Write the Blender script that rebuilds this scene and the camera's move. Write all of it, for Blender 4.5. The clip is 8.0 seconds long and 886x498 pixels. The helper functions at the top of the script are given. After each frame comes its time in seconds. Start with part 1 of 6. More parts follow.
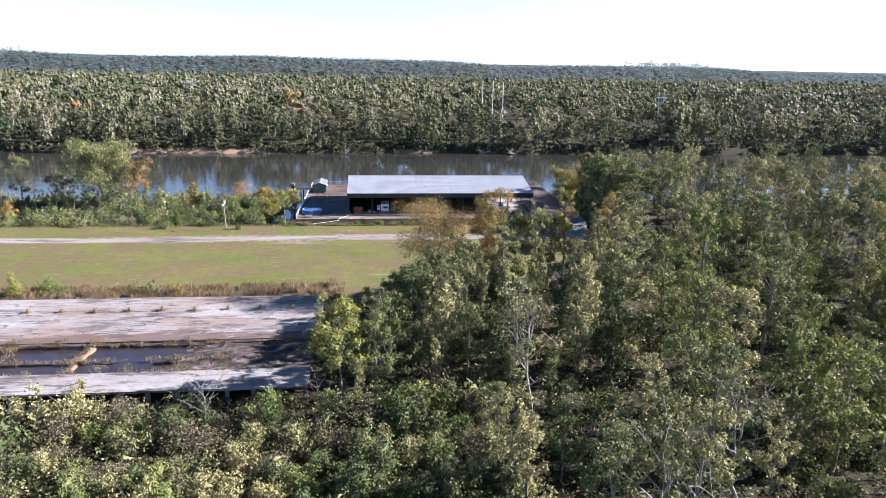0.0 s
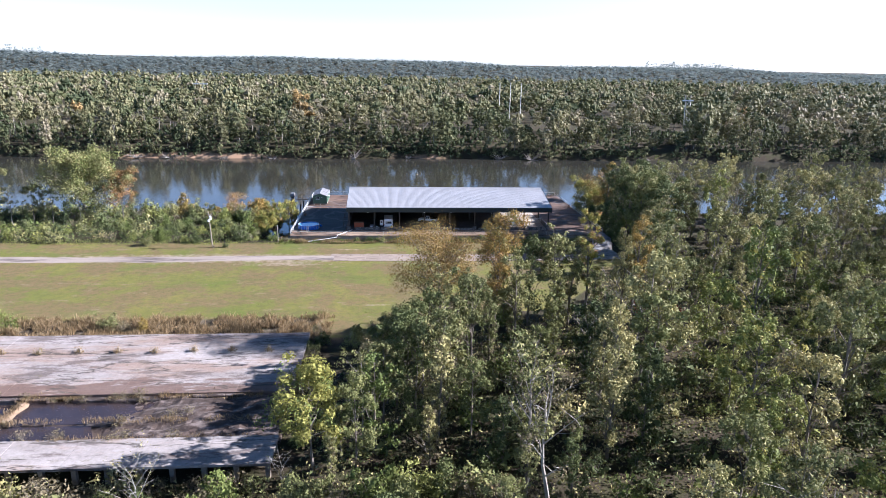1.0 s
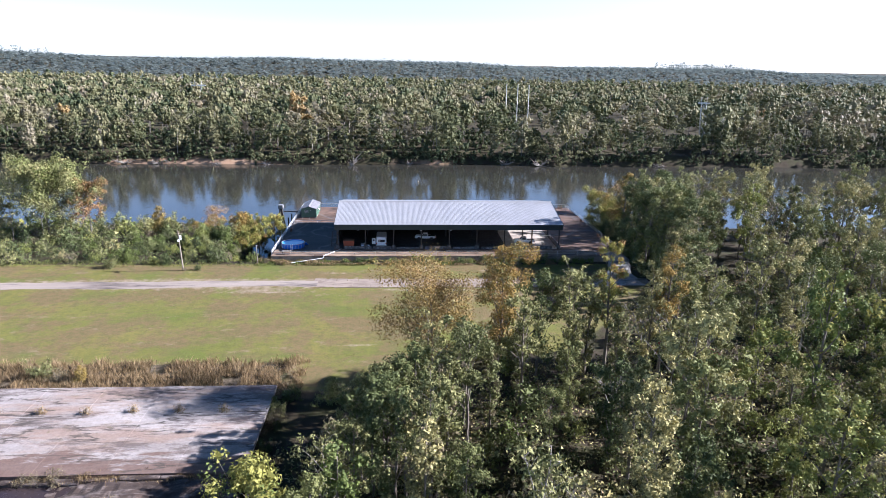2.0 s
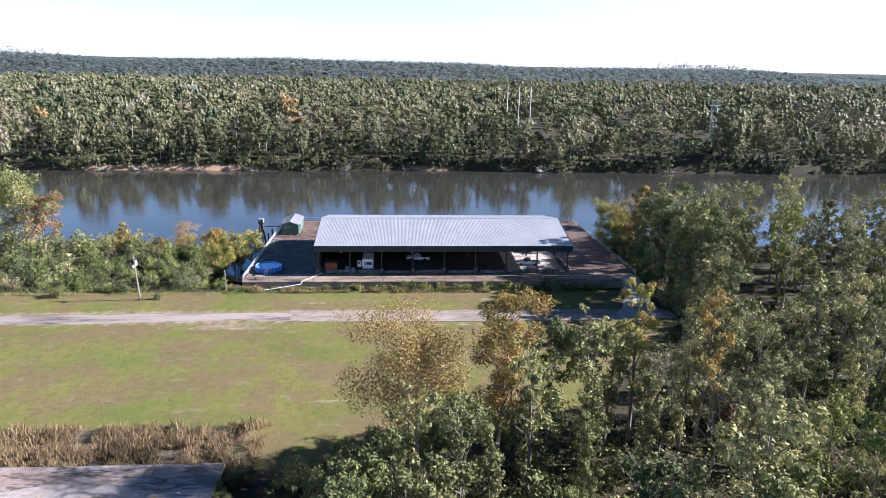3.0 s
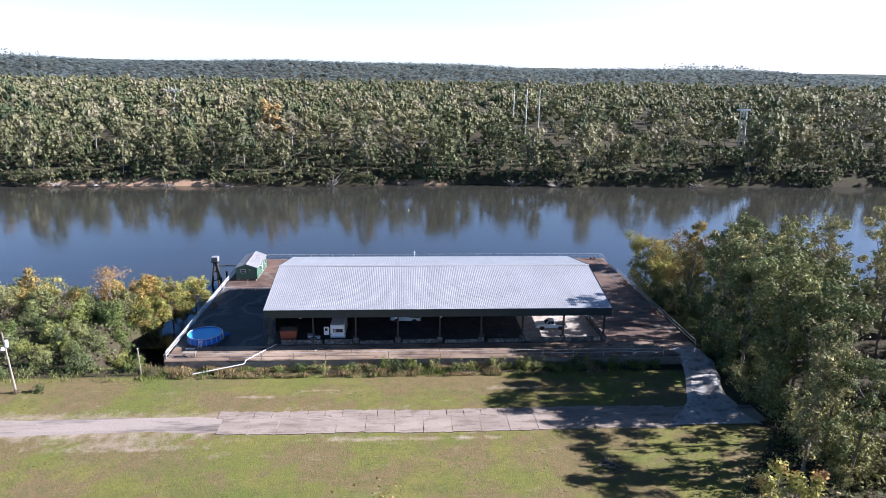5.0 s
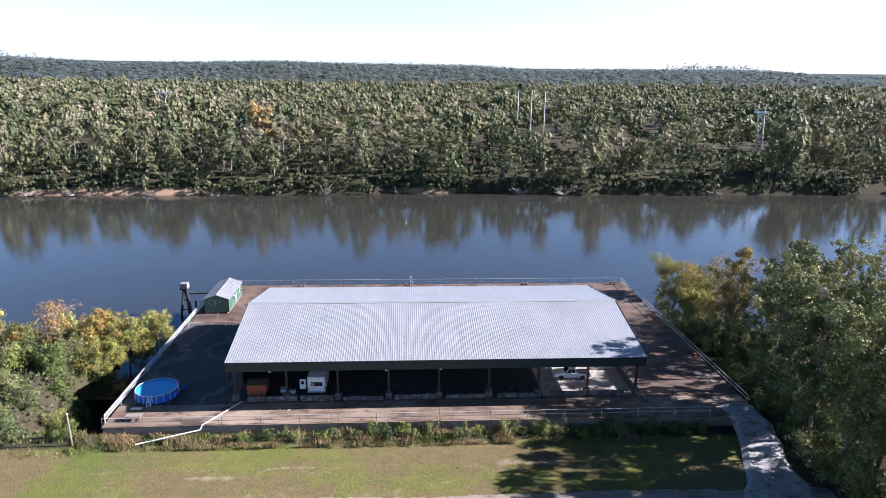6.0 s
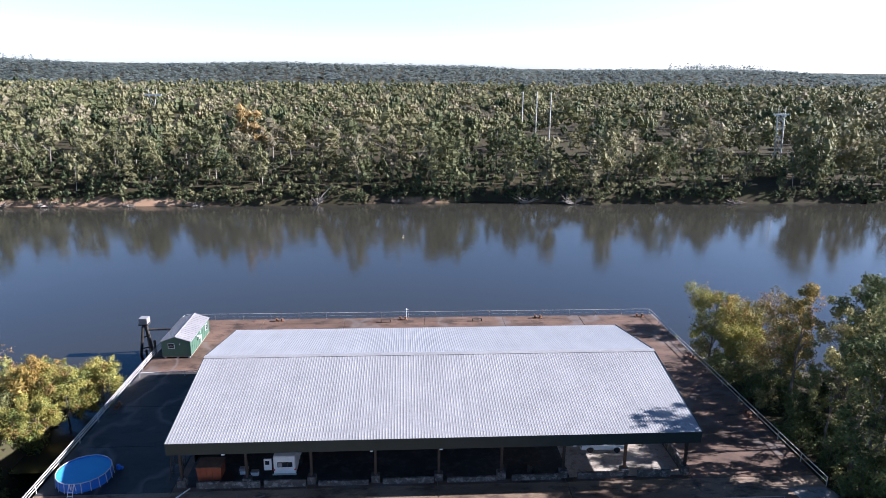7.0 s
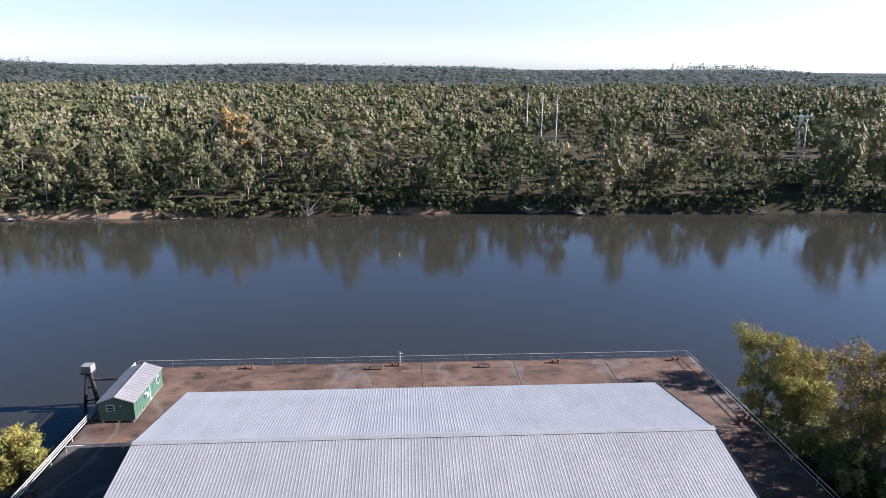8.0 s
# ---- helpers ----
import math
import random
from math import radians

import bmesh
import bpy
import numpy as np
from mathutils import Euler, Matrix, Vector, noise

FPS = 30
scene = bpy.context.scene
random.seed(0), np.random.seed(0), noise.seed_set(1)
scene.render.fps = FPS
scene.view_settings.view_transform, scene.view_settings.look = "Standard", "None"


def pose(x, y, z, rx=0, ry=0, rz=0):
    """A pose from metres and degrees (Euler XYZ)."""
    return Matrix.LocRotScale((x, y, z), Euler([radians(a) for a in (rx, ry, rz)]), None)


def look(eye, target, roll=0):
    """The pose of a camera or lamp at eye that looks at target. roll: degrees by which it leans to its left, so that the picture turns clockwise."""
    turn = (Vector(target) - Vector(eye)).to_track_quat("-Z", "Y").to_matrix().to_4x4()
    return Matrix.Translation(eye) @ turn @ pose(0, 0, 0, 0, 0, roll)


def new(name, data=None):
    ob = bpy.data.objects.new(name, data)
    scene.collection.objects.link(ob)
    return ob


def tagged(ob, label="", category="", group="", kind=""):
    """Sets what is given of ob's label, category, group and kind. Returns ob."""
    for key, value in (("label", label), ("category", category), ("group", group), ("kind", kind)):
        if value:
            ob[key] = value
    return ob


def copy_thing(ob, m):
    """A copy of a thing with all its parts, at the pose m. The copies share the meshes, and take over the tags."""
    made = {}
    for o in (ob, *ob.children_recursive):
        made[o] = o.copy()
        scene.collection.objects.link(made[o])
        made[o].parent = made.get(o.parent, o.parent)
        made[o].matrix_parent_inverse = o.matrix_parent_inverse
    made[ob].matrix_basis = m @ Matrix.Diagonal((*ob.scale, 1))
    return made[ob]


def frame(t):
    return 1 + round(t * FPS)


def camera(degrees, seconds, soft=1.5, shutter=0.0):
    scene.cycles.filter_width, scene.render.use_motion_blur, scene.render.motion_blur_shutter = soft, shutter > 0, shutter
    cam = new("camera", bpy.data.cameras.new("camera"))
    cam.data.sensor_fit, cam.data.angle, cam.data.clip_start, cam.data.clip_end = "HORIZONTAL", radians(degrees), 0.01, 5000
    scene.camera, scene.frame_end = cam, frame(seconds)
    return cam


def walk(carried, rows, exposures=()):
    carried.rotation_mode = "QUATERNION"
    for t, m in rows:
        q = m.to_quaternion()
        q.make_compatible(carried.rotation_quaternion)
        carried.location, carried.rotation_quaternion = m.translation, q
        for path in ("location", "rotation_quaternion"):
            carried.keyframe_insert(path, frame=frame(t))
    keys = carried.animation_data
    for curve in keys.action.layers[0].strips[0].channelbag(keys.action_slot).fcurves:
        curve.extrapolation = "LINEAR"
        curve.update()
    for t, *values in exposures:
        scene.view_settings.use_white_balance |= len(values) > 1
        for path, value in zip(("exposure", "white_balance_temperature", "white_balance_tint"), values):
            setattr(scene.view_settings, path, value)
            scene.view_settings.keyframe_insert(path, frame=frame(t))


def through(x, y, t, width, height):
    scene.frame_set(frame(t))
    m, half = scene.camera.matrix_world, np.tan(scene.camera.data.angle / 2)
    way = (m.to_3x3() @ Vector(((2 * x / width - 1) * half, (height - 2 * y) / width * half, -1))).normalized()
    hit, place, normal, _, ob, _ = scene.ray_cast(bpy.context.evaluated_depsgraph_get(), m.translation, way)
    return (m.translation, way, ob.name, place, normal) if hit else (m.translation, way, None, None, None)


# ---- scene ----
cam = camera(68.0, 8.0, soft=0.8)
# seconds, x, y, z, yaw, pitch, roll
PATH = [
    (0.0, -1.697, -3.360, 44.641, -6.142, -15.849, 1.063),
    (0.5, 0.524, 5.708, 44.711, -5.379, -15.830, 1.073),
    (1.0, 2.514, 14.800, 44.765, -4.546, -15.810, 1.076),
    (1.5, 4.287, 23.916, 44.804, -4.063, -15.788, 1.072),
    (3.0, 8.467, 51.411, 44.825, -3.838, -15.714, 1.014),
    (3.5, 9.537, 60.625, 44.801, -3.805, -15.687, 0.980),
    (4.0, 10.475, 69.863, 44.761, -3.705, -15.658, 0.938),
    (4.5, 11.299, 79.125, 44.706, -3.649, -15.628, 0.889),
    (6.0, 13.298, 107.058, 44.446, -3.505, -15.529, 0.697),
    (6.5, 13.875, 116.417, 44.328, -3.483, -15.494, 0.618),
    (7.0, 14.446, 125.801, 44.194, -3.432, -15.457, 0.531),
    (7.5, 15.032, 135.209, 44.045, -3.402, -15.419, 0.437),
    (8.0, 15.659, 144.642, 43.880, -3.355, -15.379, 0.336),
]


def aim(x, y, z, yaw, pitch, roll):
    a, b = radians(yaw), radians(pitch)
    way = Vector((-math.sin(a) * math.cos(b), math.cos(a) * math.cos(b), math.sin(b)))
    return look((x, y, z), Vector((x, y, z)) + 10 * way, roll)


walk(cam, [(t, aim(*row)) for t, *row in PATH], exposures=[(0.0, 1.74, 5700, 20), (5.0, 1.67, 5720, 20), (7.0, 1.59, 5850, 20), (8.0, 1.35, 6000, 20)])

# ---- light ----
SUN_EL, SUN_AZ = 27.5, 88.5  # elevation; azimuth clockwise from +y
world = bpy.data.worlds.new("sky")
scene.world = world
world.use_nodes = True
wn = world.node_tree.nodes
sky = wn.new("ShaderNodeTexSky")
sky.sky_type = "NISHITA"
sky.sun_disc = False
sky.sun_elevation, sky.sun_rotation = radians(SUN_EL), radians(SUN_AZ)
sky.altitude, sky.air_density, sky.dust_density, sky.ozone_density = 30, 1.0, 0.7, 2.5
wn["Background"].inputs["Strength"].default_value = 0.042
# the sky pales and brightens towards the hazy horizon
up = wn.new("ShaderNodeSeparateXYZ")
world.node_tree.links.new(wn.new("ShaderNodeTexCoord").outputs["Generated"], up.inputs["Vector"])


def by_height(top, low, high, start=0.0):
    n = wn.new("ShaderNodeMapRange")
    n.interpolation_type = "SMOOTHSTEP"
    for key, value in (("From Min", start), ("From Max", top), ("To Min", low), ("To Max", high)):
        n.inputs[key].default_value = value
    world.node_tree.links.new(up.outputs["Z"], n.inputs["Value"])
    return n.outputs["Result"]


hue = wn.new("ShaderNodeHueSaturation")
world.node_tree.links.new(by_height(0.36, 0.5, 1.28), hue.inputs["Saturation"])
world.node_tree.links.new(by_height(0.7, 1.8, 0.17, 0.27), hue.inputs["Value"])
world.node_tree.links.new(sky.outputs["Color"], hue.inputs["Color"])
cool = wn.new("ShaderNodeMix")
cool.data_type, cool.blend_type = "RGBA", "MULTIPLY"
cool.inputs[0].default_value = 1.0
cool.inputs[7].default_value = (0.93, 1.0, 1.07, 1)
rim = wn.new("ShaderNodeVectorMath")
rim.operation = "SCALE"
world.node_tree.links.new(hue.outputs["Color"], rim.inputs[0])
world.node_tree.links.new(by_height(0.07, 1.3, 1.0), rim.inputs["Scale"])
world.node_tree.links.new(rim.outputs["Vector"], cool.inputs[6])
world.node_tree.links.new(cool.outputs[2], wn["Background"].inputs["Color"])
sun = new("sun", bpy.data.lights.new("sun", "SUN"))
sun.data.energy, sun.data.angle, sun.data.color = 5.0, radians(0.55), (1.0, 0.96, 0.9)
sun_from = Vector((math.sin(radians(SUN_AZ)) * math.cos(radians(SUN_EL)), math.cos(radians(SUN_AZ)) * math.cos(radians(SUN_EL)), math.sin(radians(SUN_EL))))
sun.matrix_world = look(sun_from * 300, (0, 0, 0))


# ---- materials ----
def link(m, a, b):
    m.node_tree.links.new(a, b)


def node(m, kind, **given):
    n = m.node_tree.nodes.new("ShaderNode" + kind)
    for key, value in given.items():
        n.inputs[key.replace("_", " ")].default_value = value
    return n


def blank(name):
    m = bpy.data.materials.new(name)
    m.use_nodes = True
    return m, m.node_tree.nodes["Principled BSDF"]


def noise_at(m, where, scale, detail=6.0, rough=0.6, squash=None):
    n = node(m, "TexNoise", Scale=scale, Detail=detail, Roughness=rough)
    if squash:
        mp = node(m, "Mapping")
        mp.inputs["Scale"].default_value = squash
        link(m, where, mp.inputs["Vector"])
        where = mp.outputs["Vector"]
    link(m, where, n.inputs["Vector"])
    return n.outputs["Fac"]


def ramp(m, fac, *stops):
    r = m.node_tree.nodes.new("ShaderNodeValToRGB")
    els = r.color_ramp.elements
    while len(els) < len(stops):
        els.new(0.5)
    for e, (at, c) in zip(els, stops):
        e.position, e.color = at, (*c, 1) if len(c) == 3 else c
    link(m, fac, r.inputs["Fac"])
    return r.outputs["Color"]


def grey(at, v):
    return (at, (v, v, v))


def mixed(m, fac, a, b, how="MIX"):
    n = m.node_tree.nodes.new("ShaderNodeMix")
    n.data_type, n.blend_type = "RGBA", how
    for sock, v in ((n.inputs[0], fac), (n.inputs[6], a), (n.inputs[7], b)):
        if isinstance(v, (int, float)):
            sock.default_value = v
        elif isinstance(v, tuple):
            sock.default_value = (*v, 1)
        else:
            link(m, v, sock)
    return n.outputs[2]


def bump(m, b, height, strength, distance):
    n = node(m, "Bump", Strength=strength, Distance=distance)
    link(m, height, n.inputs["Height"])
    link(m, n.outputs["Normal"], b.inputs["Normal"])


def position(m):
    return m.node_tree.nodes.new("ShaderNodeNewGeometry").outputs["Position"]


def surface(name, c1, c2, big=0.3, fine=6.0, rough=0.7, metal=0.0, relief=0.3, depth=0.01, stain=None, shift=0.0, squash=None):
    """Two colours over large patches, grain over both, an optional third colour as stains; shift: lightness by object."""
    m, b = blank(name)
    p = position(m)
    col = mixed(m, ramp(m, noise_at(m, p, big, squash=squash), grey(0.35, 0), grey(0.68, 1)), c1, c2)
    grain = noise_at(m, p, fine, 8.0, 0.7)
    col = mixed(m, 0.45, col, ramp(m, grain, grey(0.25, 0.35), grey(0.75, 0.75)), "OVERLAY")
    if stain:
        col = mixed(m, ramp(m, noise_at(m, p, big * 2.7, 8.0, 0.7, squash), grey(0.5, 0), grey(0.64, 0.9)), col, stain)
    if shift:
        info = m.node_tree.nodes.new("ShaderNodeObjectInfo")
        v = node(m, "MapRange", To_Min=1 - shift, To_Max=1 + shift)
        link(m, info.outputs["Random"], v.inputs["Value"])
        hsv = node(m, "HueSaturation")
        link(m, v.outputs["Result"], hsv.inputs["Value"])
        link(m, col, hsv.inputs["Color"])
        col = hsv.outputs["Color"]
    link(m, col, b.inputs["Base Color"])
    link(m, ramp(m, grain, grey(0.2, max(0.02, rough - 0.12)), grey(0.8, min(1, rough + 0.12))), b.inputs["Roughness"])
    b.inputs["Metallic"].default_value = metal
    bump(m, b, grain, relief, depth)
    return m


def foliage(name, *cols, tint=False, through=0.15, spread=0.28):
    """Leaves: colours from tree to tree and from leaf to leaf."""
    m, b = blank(name)
    geo = m.node_tree.nodes.new("ShaderNodeNewGeometry")
    if tint:
        a = m.node_tree.nodes.new("ShaderNodeAttribute")
        a.attribute_name = "tint"
        tree = a.outputs["Fac"]
    else:
        # plants joined into one mesh carry a number each
        a = m.node_tree.nodes.new("ShaderNodeAttribute")
        a.attribute_name = "plant"
        both = m.node_tree.nodes.new("ShaderNodeMath")
        both.operation = "ADD"
        link(m, m.node_tree.nodes.new("ShaderNodeObjectInfo").outputs["Random"], both.inputs[0])
        link(m, a.outputs["Fac"], both.inputs[1])
        whole = m.node_tree.nodes.new("ShaderNodeMath")
        whole.operation = "FRACT"
        link(m, both.outputs[0], whole.inputs[0])
        tree = whole.outputs[0]
    f = node(m, "MapRange", To_Min=-0.4 * spread, To_Max=0.4 * spread)
    link(m, geo.outputs["Random Per Island"], f.inputs["Value"])
    s = m.node_tree.nodes.new("ShaderNodeMath")
    s.operation = "ADD"
    link(m, tree, s.inputs[0])
    link(m, f.outputs["Result"], s.inputs[1])
    col = ramp(m, s.outputs[0], *[(i / max(1, len(cols) - 1), c) for i, c in enumerate(cols)])
    hsv = node(m, "HueSaturation")
    v = node(m, "MapRange", To_Min=1 - spread, To_Max=1 + spread)
    link(m, geo.outputs["Random Per Island"], v.inputs["Value"])
    link(m, v.outputs["Result"], hsv.inputs["Value"])
    link(m, col, hsv.inputs["Color"])
    link(m, hsv.outputs["Color"], b.inputs["Base Color"])
    b.inputs["Roughness"].default_value = 0.6
    b.inputs["Specular IOR Level"].default_value = 0.1
    t = node(m, "BsdfTranslucent")
    link(m, hsv.outputs["Color"], t.inputs["Color"])
    mix = node(m, "MixShader")
    mix.inputs[0].default_value = through
    link(m, b.outputs[0], mix.inputs[1])
    link(m, t.outputs[0], mix.inputs[2])
    link(m, mix.outputs[0], m.node_tree.nodes["Material Output"].inputs["Surface"])
    return m


def slab_mat():
    """Pale old concrete with washed soil, dark damp streaks, leaf stains and long cracks."""
    m, b = blank("pale broken concrete")
    p = position(m)
    col = mixed(m, ramp(m, noise_at(m, p, 0.25, 8, 0.7, (0.4, 1, 1)), grey(0.35, 0), grey(0.65, 1)), (0.25, 0.218, 0.2), (0.37, 0.335, 0.315))
    col = mixed(m, ramp(m, noise_at(m, p, 0.16, 10, 0.72, (0.25, 1.1, 1)), grey(0.48, 0), grey(0.58, 0.75)), col, (0.25, 0.17, 0.125))
    col = mixed(m, ramp(m, noise_at(m, p, 0.33, 10, 0.75, (0.3, 1.2, 1)), grey(0.52, 0), grey(0.59, 0.8)), col, (0.1, 0.075, 0.065))
    col = mixed(m, ramp(m, noise_at(m, p, 0.9, 10, 0.75, (0.7, 1, 1)), grey(0.56, 0), grey(0.66, 0.6)), col, (0.14, 0.115, 0.065))
    # wet brown soil washed along the pits' rim
    axes = m.node_tree.nodes.new("ShaderNodeSeparateXYZ")
    link(m, p, axes.inputs[0])
    near = node(m, "MapRange", From_Min=102.6, From_Max=97.4, To_Min=0.0, To_Max=0.34)
    link(m, axes.outputs["Y"], near.inputs["Value"])
    side = node(m, "MapRange", From_Min=90.0, From_Max=92.0)
    link(m, axes.outputs["Y"], side.inputs["Value"])
    both = m.node_tree.nodes.new("ShaderNodeMath")
    both.operation = "MULTIPLY"
    link(m, near.outputs["Result"], both.inputs[0])
    link(m, side.outputs["Result"], both.inputs[1])
    wet = m.node_tree.nodes.new("ShaderNodeMath")
    wet.operation = "ADD"
    link(m, both.outputs[0], wet.inputs[0])
    link(m, noise_at(m, p, 0.3, 6, 0.65, (0.25, 1, 1)), wet.inputs[1])
    col = mixed(m, ramp(m, wet.outputs[0], grey(0.64, 0), grey(0.7, 0.9)), col, (0.13, 0.08, 0.06))
    crack = ramp(m, noise_at(m, p, 0.22, 5, 0.6, (0.16, 1, 1)), grey(0.487, 0), grey(0.497, 0.9), grey(0.503, 0.9), grey(0.513, 0))
    col = mixed(m, crack, col, (0.06, 0.05, 0.04))
    grain = noise_at(m, p, 2.5, 8, 0.7)
    col = mixed(m, 0.5, col, ramp(m, grain, grey(0.25, 0.3), grey(0.75, 0.75)), "OVERLAY")
    link(m, col, b.inputs["Base Color"])
    b.inputs["Roughness"].default_value = 0.88
    bump(m, b, grain, 0.5, 0.05)
    return m


M = {}
M["bark"] = surface("bark", (0.11, 0.09, 0.07), (0.2, 0.17, 0.14), 0.8, 9, 0.9, relief=0.5, depth=0.03)
M["pale_bark"] = surface("pale bark", (0.2, 0.175, 0.15), (0.32, 0.29, 0.25), 0.8, 9, 0.85)
M["olive"] = foliage("olive leaves", (0.14, 0.15, 0.06), (0.23, 0.228, 0.092), (0.35, 0.31, 0.135), spread=0.42)
M["dark"] = foliage("dark evergreen leaves", (0.075, 0.096, 0.04), (0.128, 0.148, 0.056), (0.2, 0.206, 0.078))
M["bright"] = foliage("bright green leaves", (0.11, 0.142, 0.042), (0.17, 0.195, 0.055), (0.25, 0.255, 0.078))
M["lime"] = foliage("yellow-green leaves", (0.26, 0.25, 0.066), (0.35, 0.31, 0.086))
M["gold"] = foliage("golden autumn leaves", (0.23, 0.18, 0.056), (0.31, 0.215, 0.064), (0.36, 0.24, 0.07))
M["rust"] = foliage("brown autumn leaves", (0.27, 0.155, 0.064), (0.34, 0.2, 0.075), (0.28, 0.185, 0.072))
M["crimson"] = foliage("red autumn leaves", (0.2, 0.05, 0.035), (0.26, 0.08, 0.05))
M["grey_twig"] = foliage("dry grey-brown twigs", (0.15, 0.125, 0.072), (0.21, 0.175, 0.105), through=0.2)
M["weed"] = foliage("dry brown weeds", (0.235, 0.168, 0.092), (0.32, 0.235, 0.128), (0.2, 0.16, 0.08), through=0.2, spread=0.4)
M["far_leaf"] = foliage("far woodland leaves", (0.085, 0.108, 0.056), (0.15, 0.162, 0.078), (0.215, 0.212, 0.108), (0.27, 0.25, 0.14), (0.31, 0.275, 0.19), (0.4, 0.28, 0.12), tint=True, through=0.42, spread=0.12)
# aerial haze is mixed into this leaf colour, paler and bluer
M["hill_leaf"] = foliage("haze-tinted pine needles", (0.18, 0.22, 0.21), (0.2, 0.238, 0.22), (0.215, 0.245, 0.22), tint=True, through=0.5, spread=0.05)
M["turf"] = foliage("short lawn grass", (0.125, 0.145, 0.038), (0.165, 0.16, 0.05), (0.2, 0.165, 0.07), through=0.2)
M["pale_floor"] = surface("pale floor concrete", (0.36, 0.31, 0.26), (0.45, 0.4, 0.34), 0.5, 5, 0.85, stain=(0.22, 0.17, 0.13))
M["grimy"] = surface("grimy stained concrete", (0.06, 0.054, 0.05), (0.12, 0.108, 0.098), 0.7, 5, 0.88, stain=(0.32, 0.3, 0.28))
# shed floor colour with the roof's shade already in it
M["shaded"] = surface("dark shaded concrete", (0.024, 0.022, 0.022), (0.045, 0.041, 0.04), 0.4, 5, 0.75, stain=(0.08, 0.075, 0.072))
M["soil"] = surface("damp brown rubble and soil", (0.036, 0.025, 0.02), (0.08, 0.054, 0.042), 0.3, 4, 0.92, stain=(0.21, 0.17, 0.15), relief=0.7, depth=0.08, squash=(0.5, 1, 1))
M["concrete"] = surface("weathered concrete", (0.2, 0.17, 0.14), (0.3, 0.26, 0.21), 0.35, 5, 0.85, stain=(0.16, 0.11, 0.08), shift=0.08)
M["deck"] = surface("stained deck concrete", (0.07, 0.042, 0.029), (0.17, 0.104, 0.072), 0.24, 3.5, 0.8, stain=(0.032, 0.019, 0.013), shift=0.06, squash=(0.6, 1, 1))
# the shed's cast shadow on the deck is put into this colour
M["deck_shadow"] = surface("deck concrete with roof shadow in its colour", (0.026, 0.025, 0.026), (0.05, 0.046, 0.045), 0.2, 3.5, 0.7, stain=(0.018, 0.017, 0.018), shift=0.05, squash=(0.6, 1, 1))
for dm in (M["deck"], M["deck_shadow"]):
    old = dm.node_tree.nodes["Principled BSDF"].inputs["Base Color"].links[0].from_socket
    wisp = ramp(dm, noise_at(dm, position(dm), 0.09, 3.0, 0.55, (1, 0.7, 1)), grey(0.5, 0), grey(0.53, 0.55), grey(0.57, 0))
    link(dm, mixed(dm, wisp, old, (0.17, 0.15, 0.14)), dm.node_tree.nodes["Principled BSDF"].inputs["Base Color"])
M["deck_edge"] = surface("pale stained deck concrete", (0.13, 0.085, 0.056), (0.34, 0.25, 0.175), 0.16, 3.5, 0.82, stain=(0.05, 0.03, 0.021), shift=0.08, squash=(0.5, 1, 1))
M["slab"] = slab_mat()
M["road"] = surface("dusty worn asphalt", (0.215, 0.172, 0.142), (0.31, 0.262, 0.22), 0.15, 3, 0.9, stain=(0.07, 0.056, 0.051), squash=(0.16, 1, 1))
M["panel"] = surface("road concrete", (0.215, 0.17, 0.135), (0.3, 0.245, 0.198), 0.4, 4, 0.9, stain=(0.15, 0.112, 0.085), shift=0.07, squash=(0.3, 1, 1))
M["ramp"] = surface("pale worn ramp concrete", (0.27, 0.255, 0.24), (0.4, 0.38, 0.36), 0.3, 4, 0.88, stain=(0.12, 0.1, 0.085), relief=0.5, depth=0.03)
M["roof"] = surface("ribbed galvanised roof sheet", (0.335, 0.335, 0.34), (0.39, 0.39, 0.396), 0.25, 3, 0.38, 0.25, relief=0.06, depth=0.004, shift=0.035)
M["fascia"] = surface("dark green painted metal", (0.012, 0.022, 0.024), (0.018, 0.03, 0.034), 0.5, 5, 0.5, 0.0, relief=0.05)
M["steel"] = surface("dark painted steel", (0.035, 0.032, 0.03), (0.06, 0.045, 0.035), 1.2, 9, 0.6, 0.3)
M["rusty"] = surface("rusty brown steel", (0.12, 0.06, 0.035), (0.2, 0.1, 0.055), 1.5, 9, 0.8, 0.2)
M["rail"] = surface("pale weathered pipe", (0.5, 0.47, 0.42), (0.62, 0.6, 0.56), 1.5, 9, 0.55, 0.3)
M["white"] = surface("white paint", (0.72, 0.72, 0.7), (0.8, 0.8, 0.79), 0.8, 6, 0.45, relief=0.05)
M["green_wall"] = surface("green painted siding", (0.05, 0.105, 0.07), (0.065, 0.13, 0.088), 0.7, 6, 0.6, relief=0.1)
M["hut_roof"] = surface("pale grey metal sheet", (0.26, 0.25, 0.252), (0.31, 0.3, 0.3), 0.6, 5, 0.45, 0.2, relief=0.1)
M["glass"] = surface("dark window glass", (0.02, 0.025, 0.03), (0.03, 0.035, 0.04), 1, 5, 0.12, relief=0.0)
M["blue"] = surface("blue pool vinyl", (0.012, 0.12, 0.5), (0.02, 0.16, 0.58), 1.0, 6, 0.4, relief=0.1)
M["orange"] = surface("faded orange-red paint", (0.27, 0.06, 0.025), (0.34, 0.085, 0.035), 1.2, 7, 0.7)
M["rubber"] = surface("black rubber", (0.018, 0.018, 0.018), (0.03, 0.03, 0.03), 3, 12, 0.8)
M["wood"] = surface("weathered grey wood", (0.2, 0.16, 0.12), (0.3, 0.25, 0.2), 1, 8, 0.85, squash=(1, 1, 0.2))
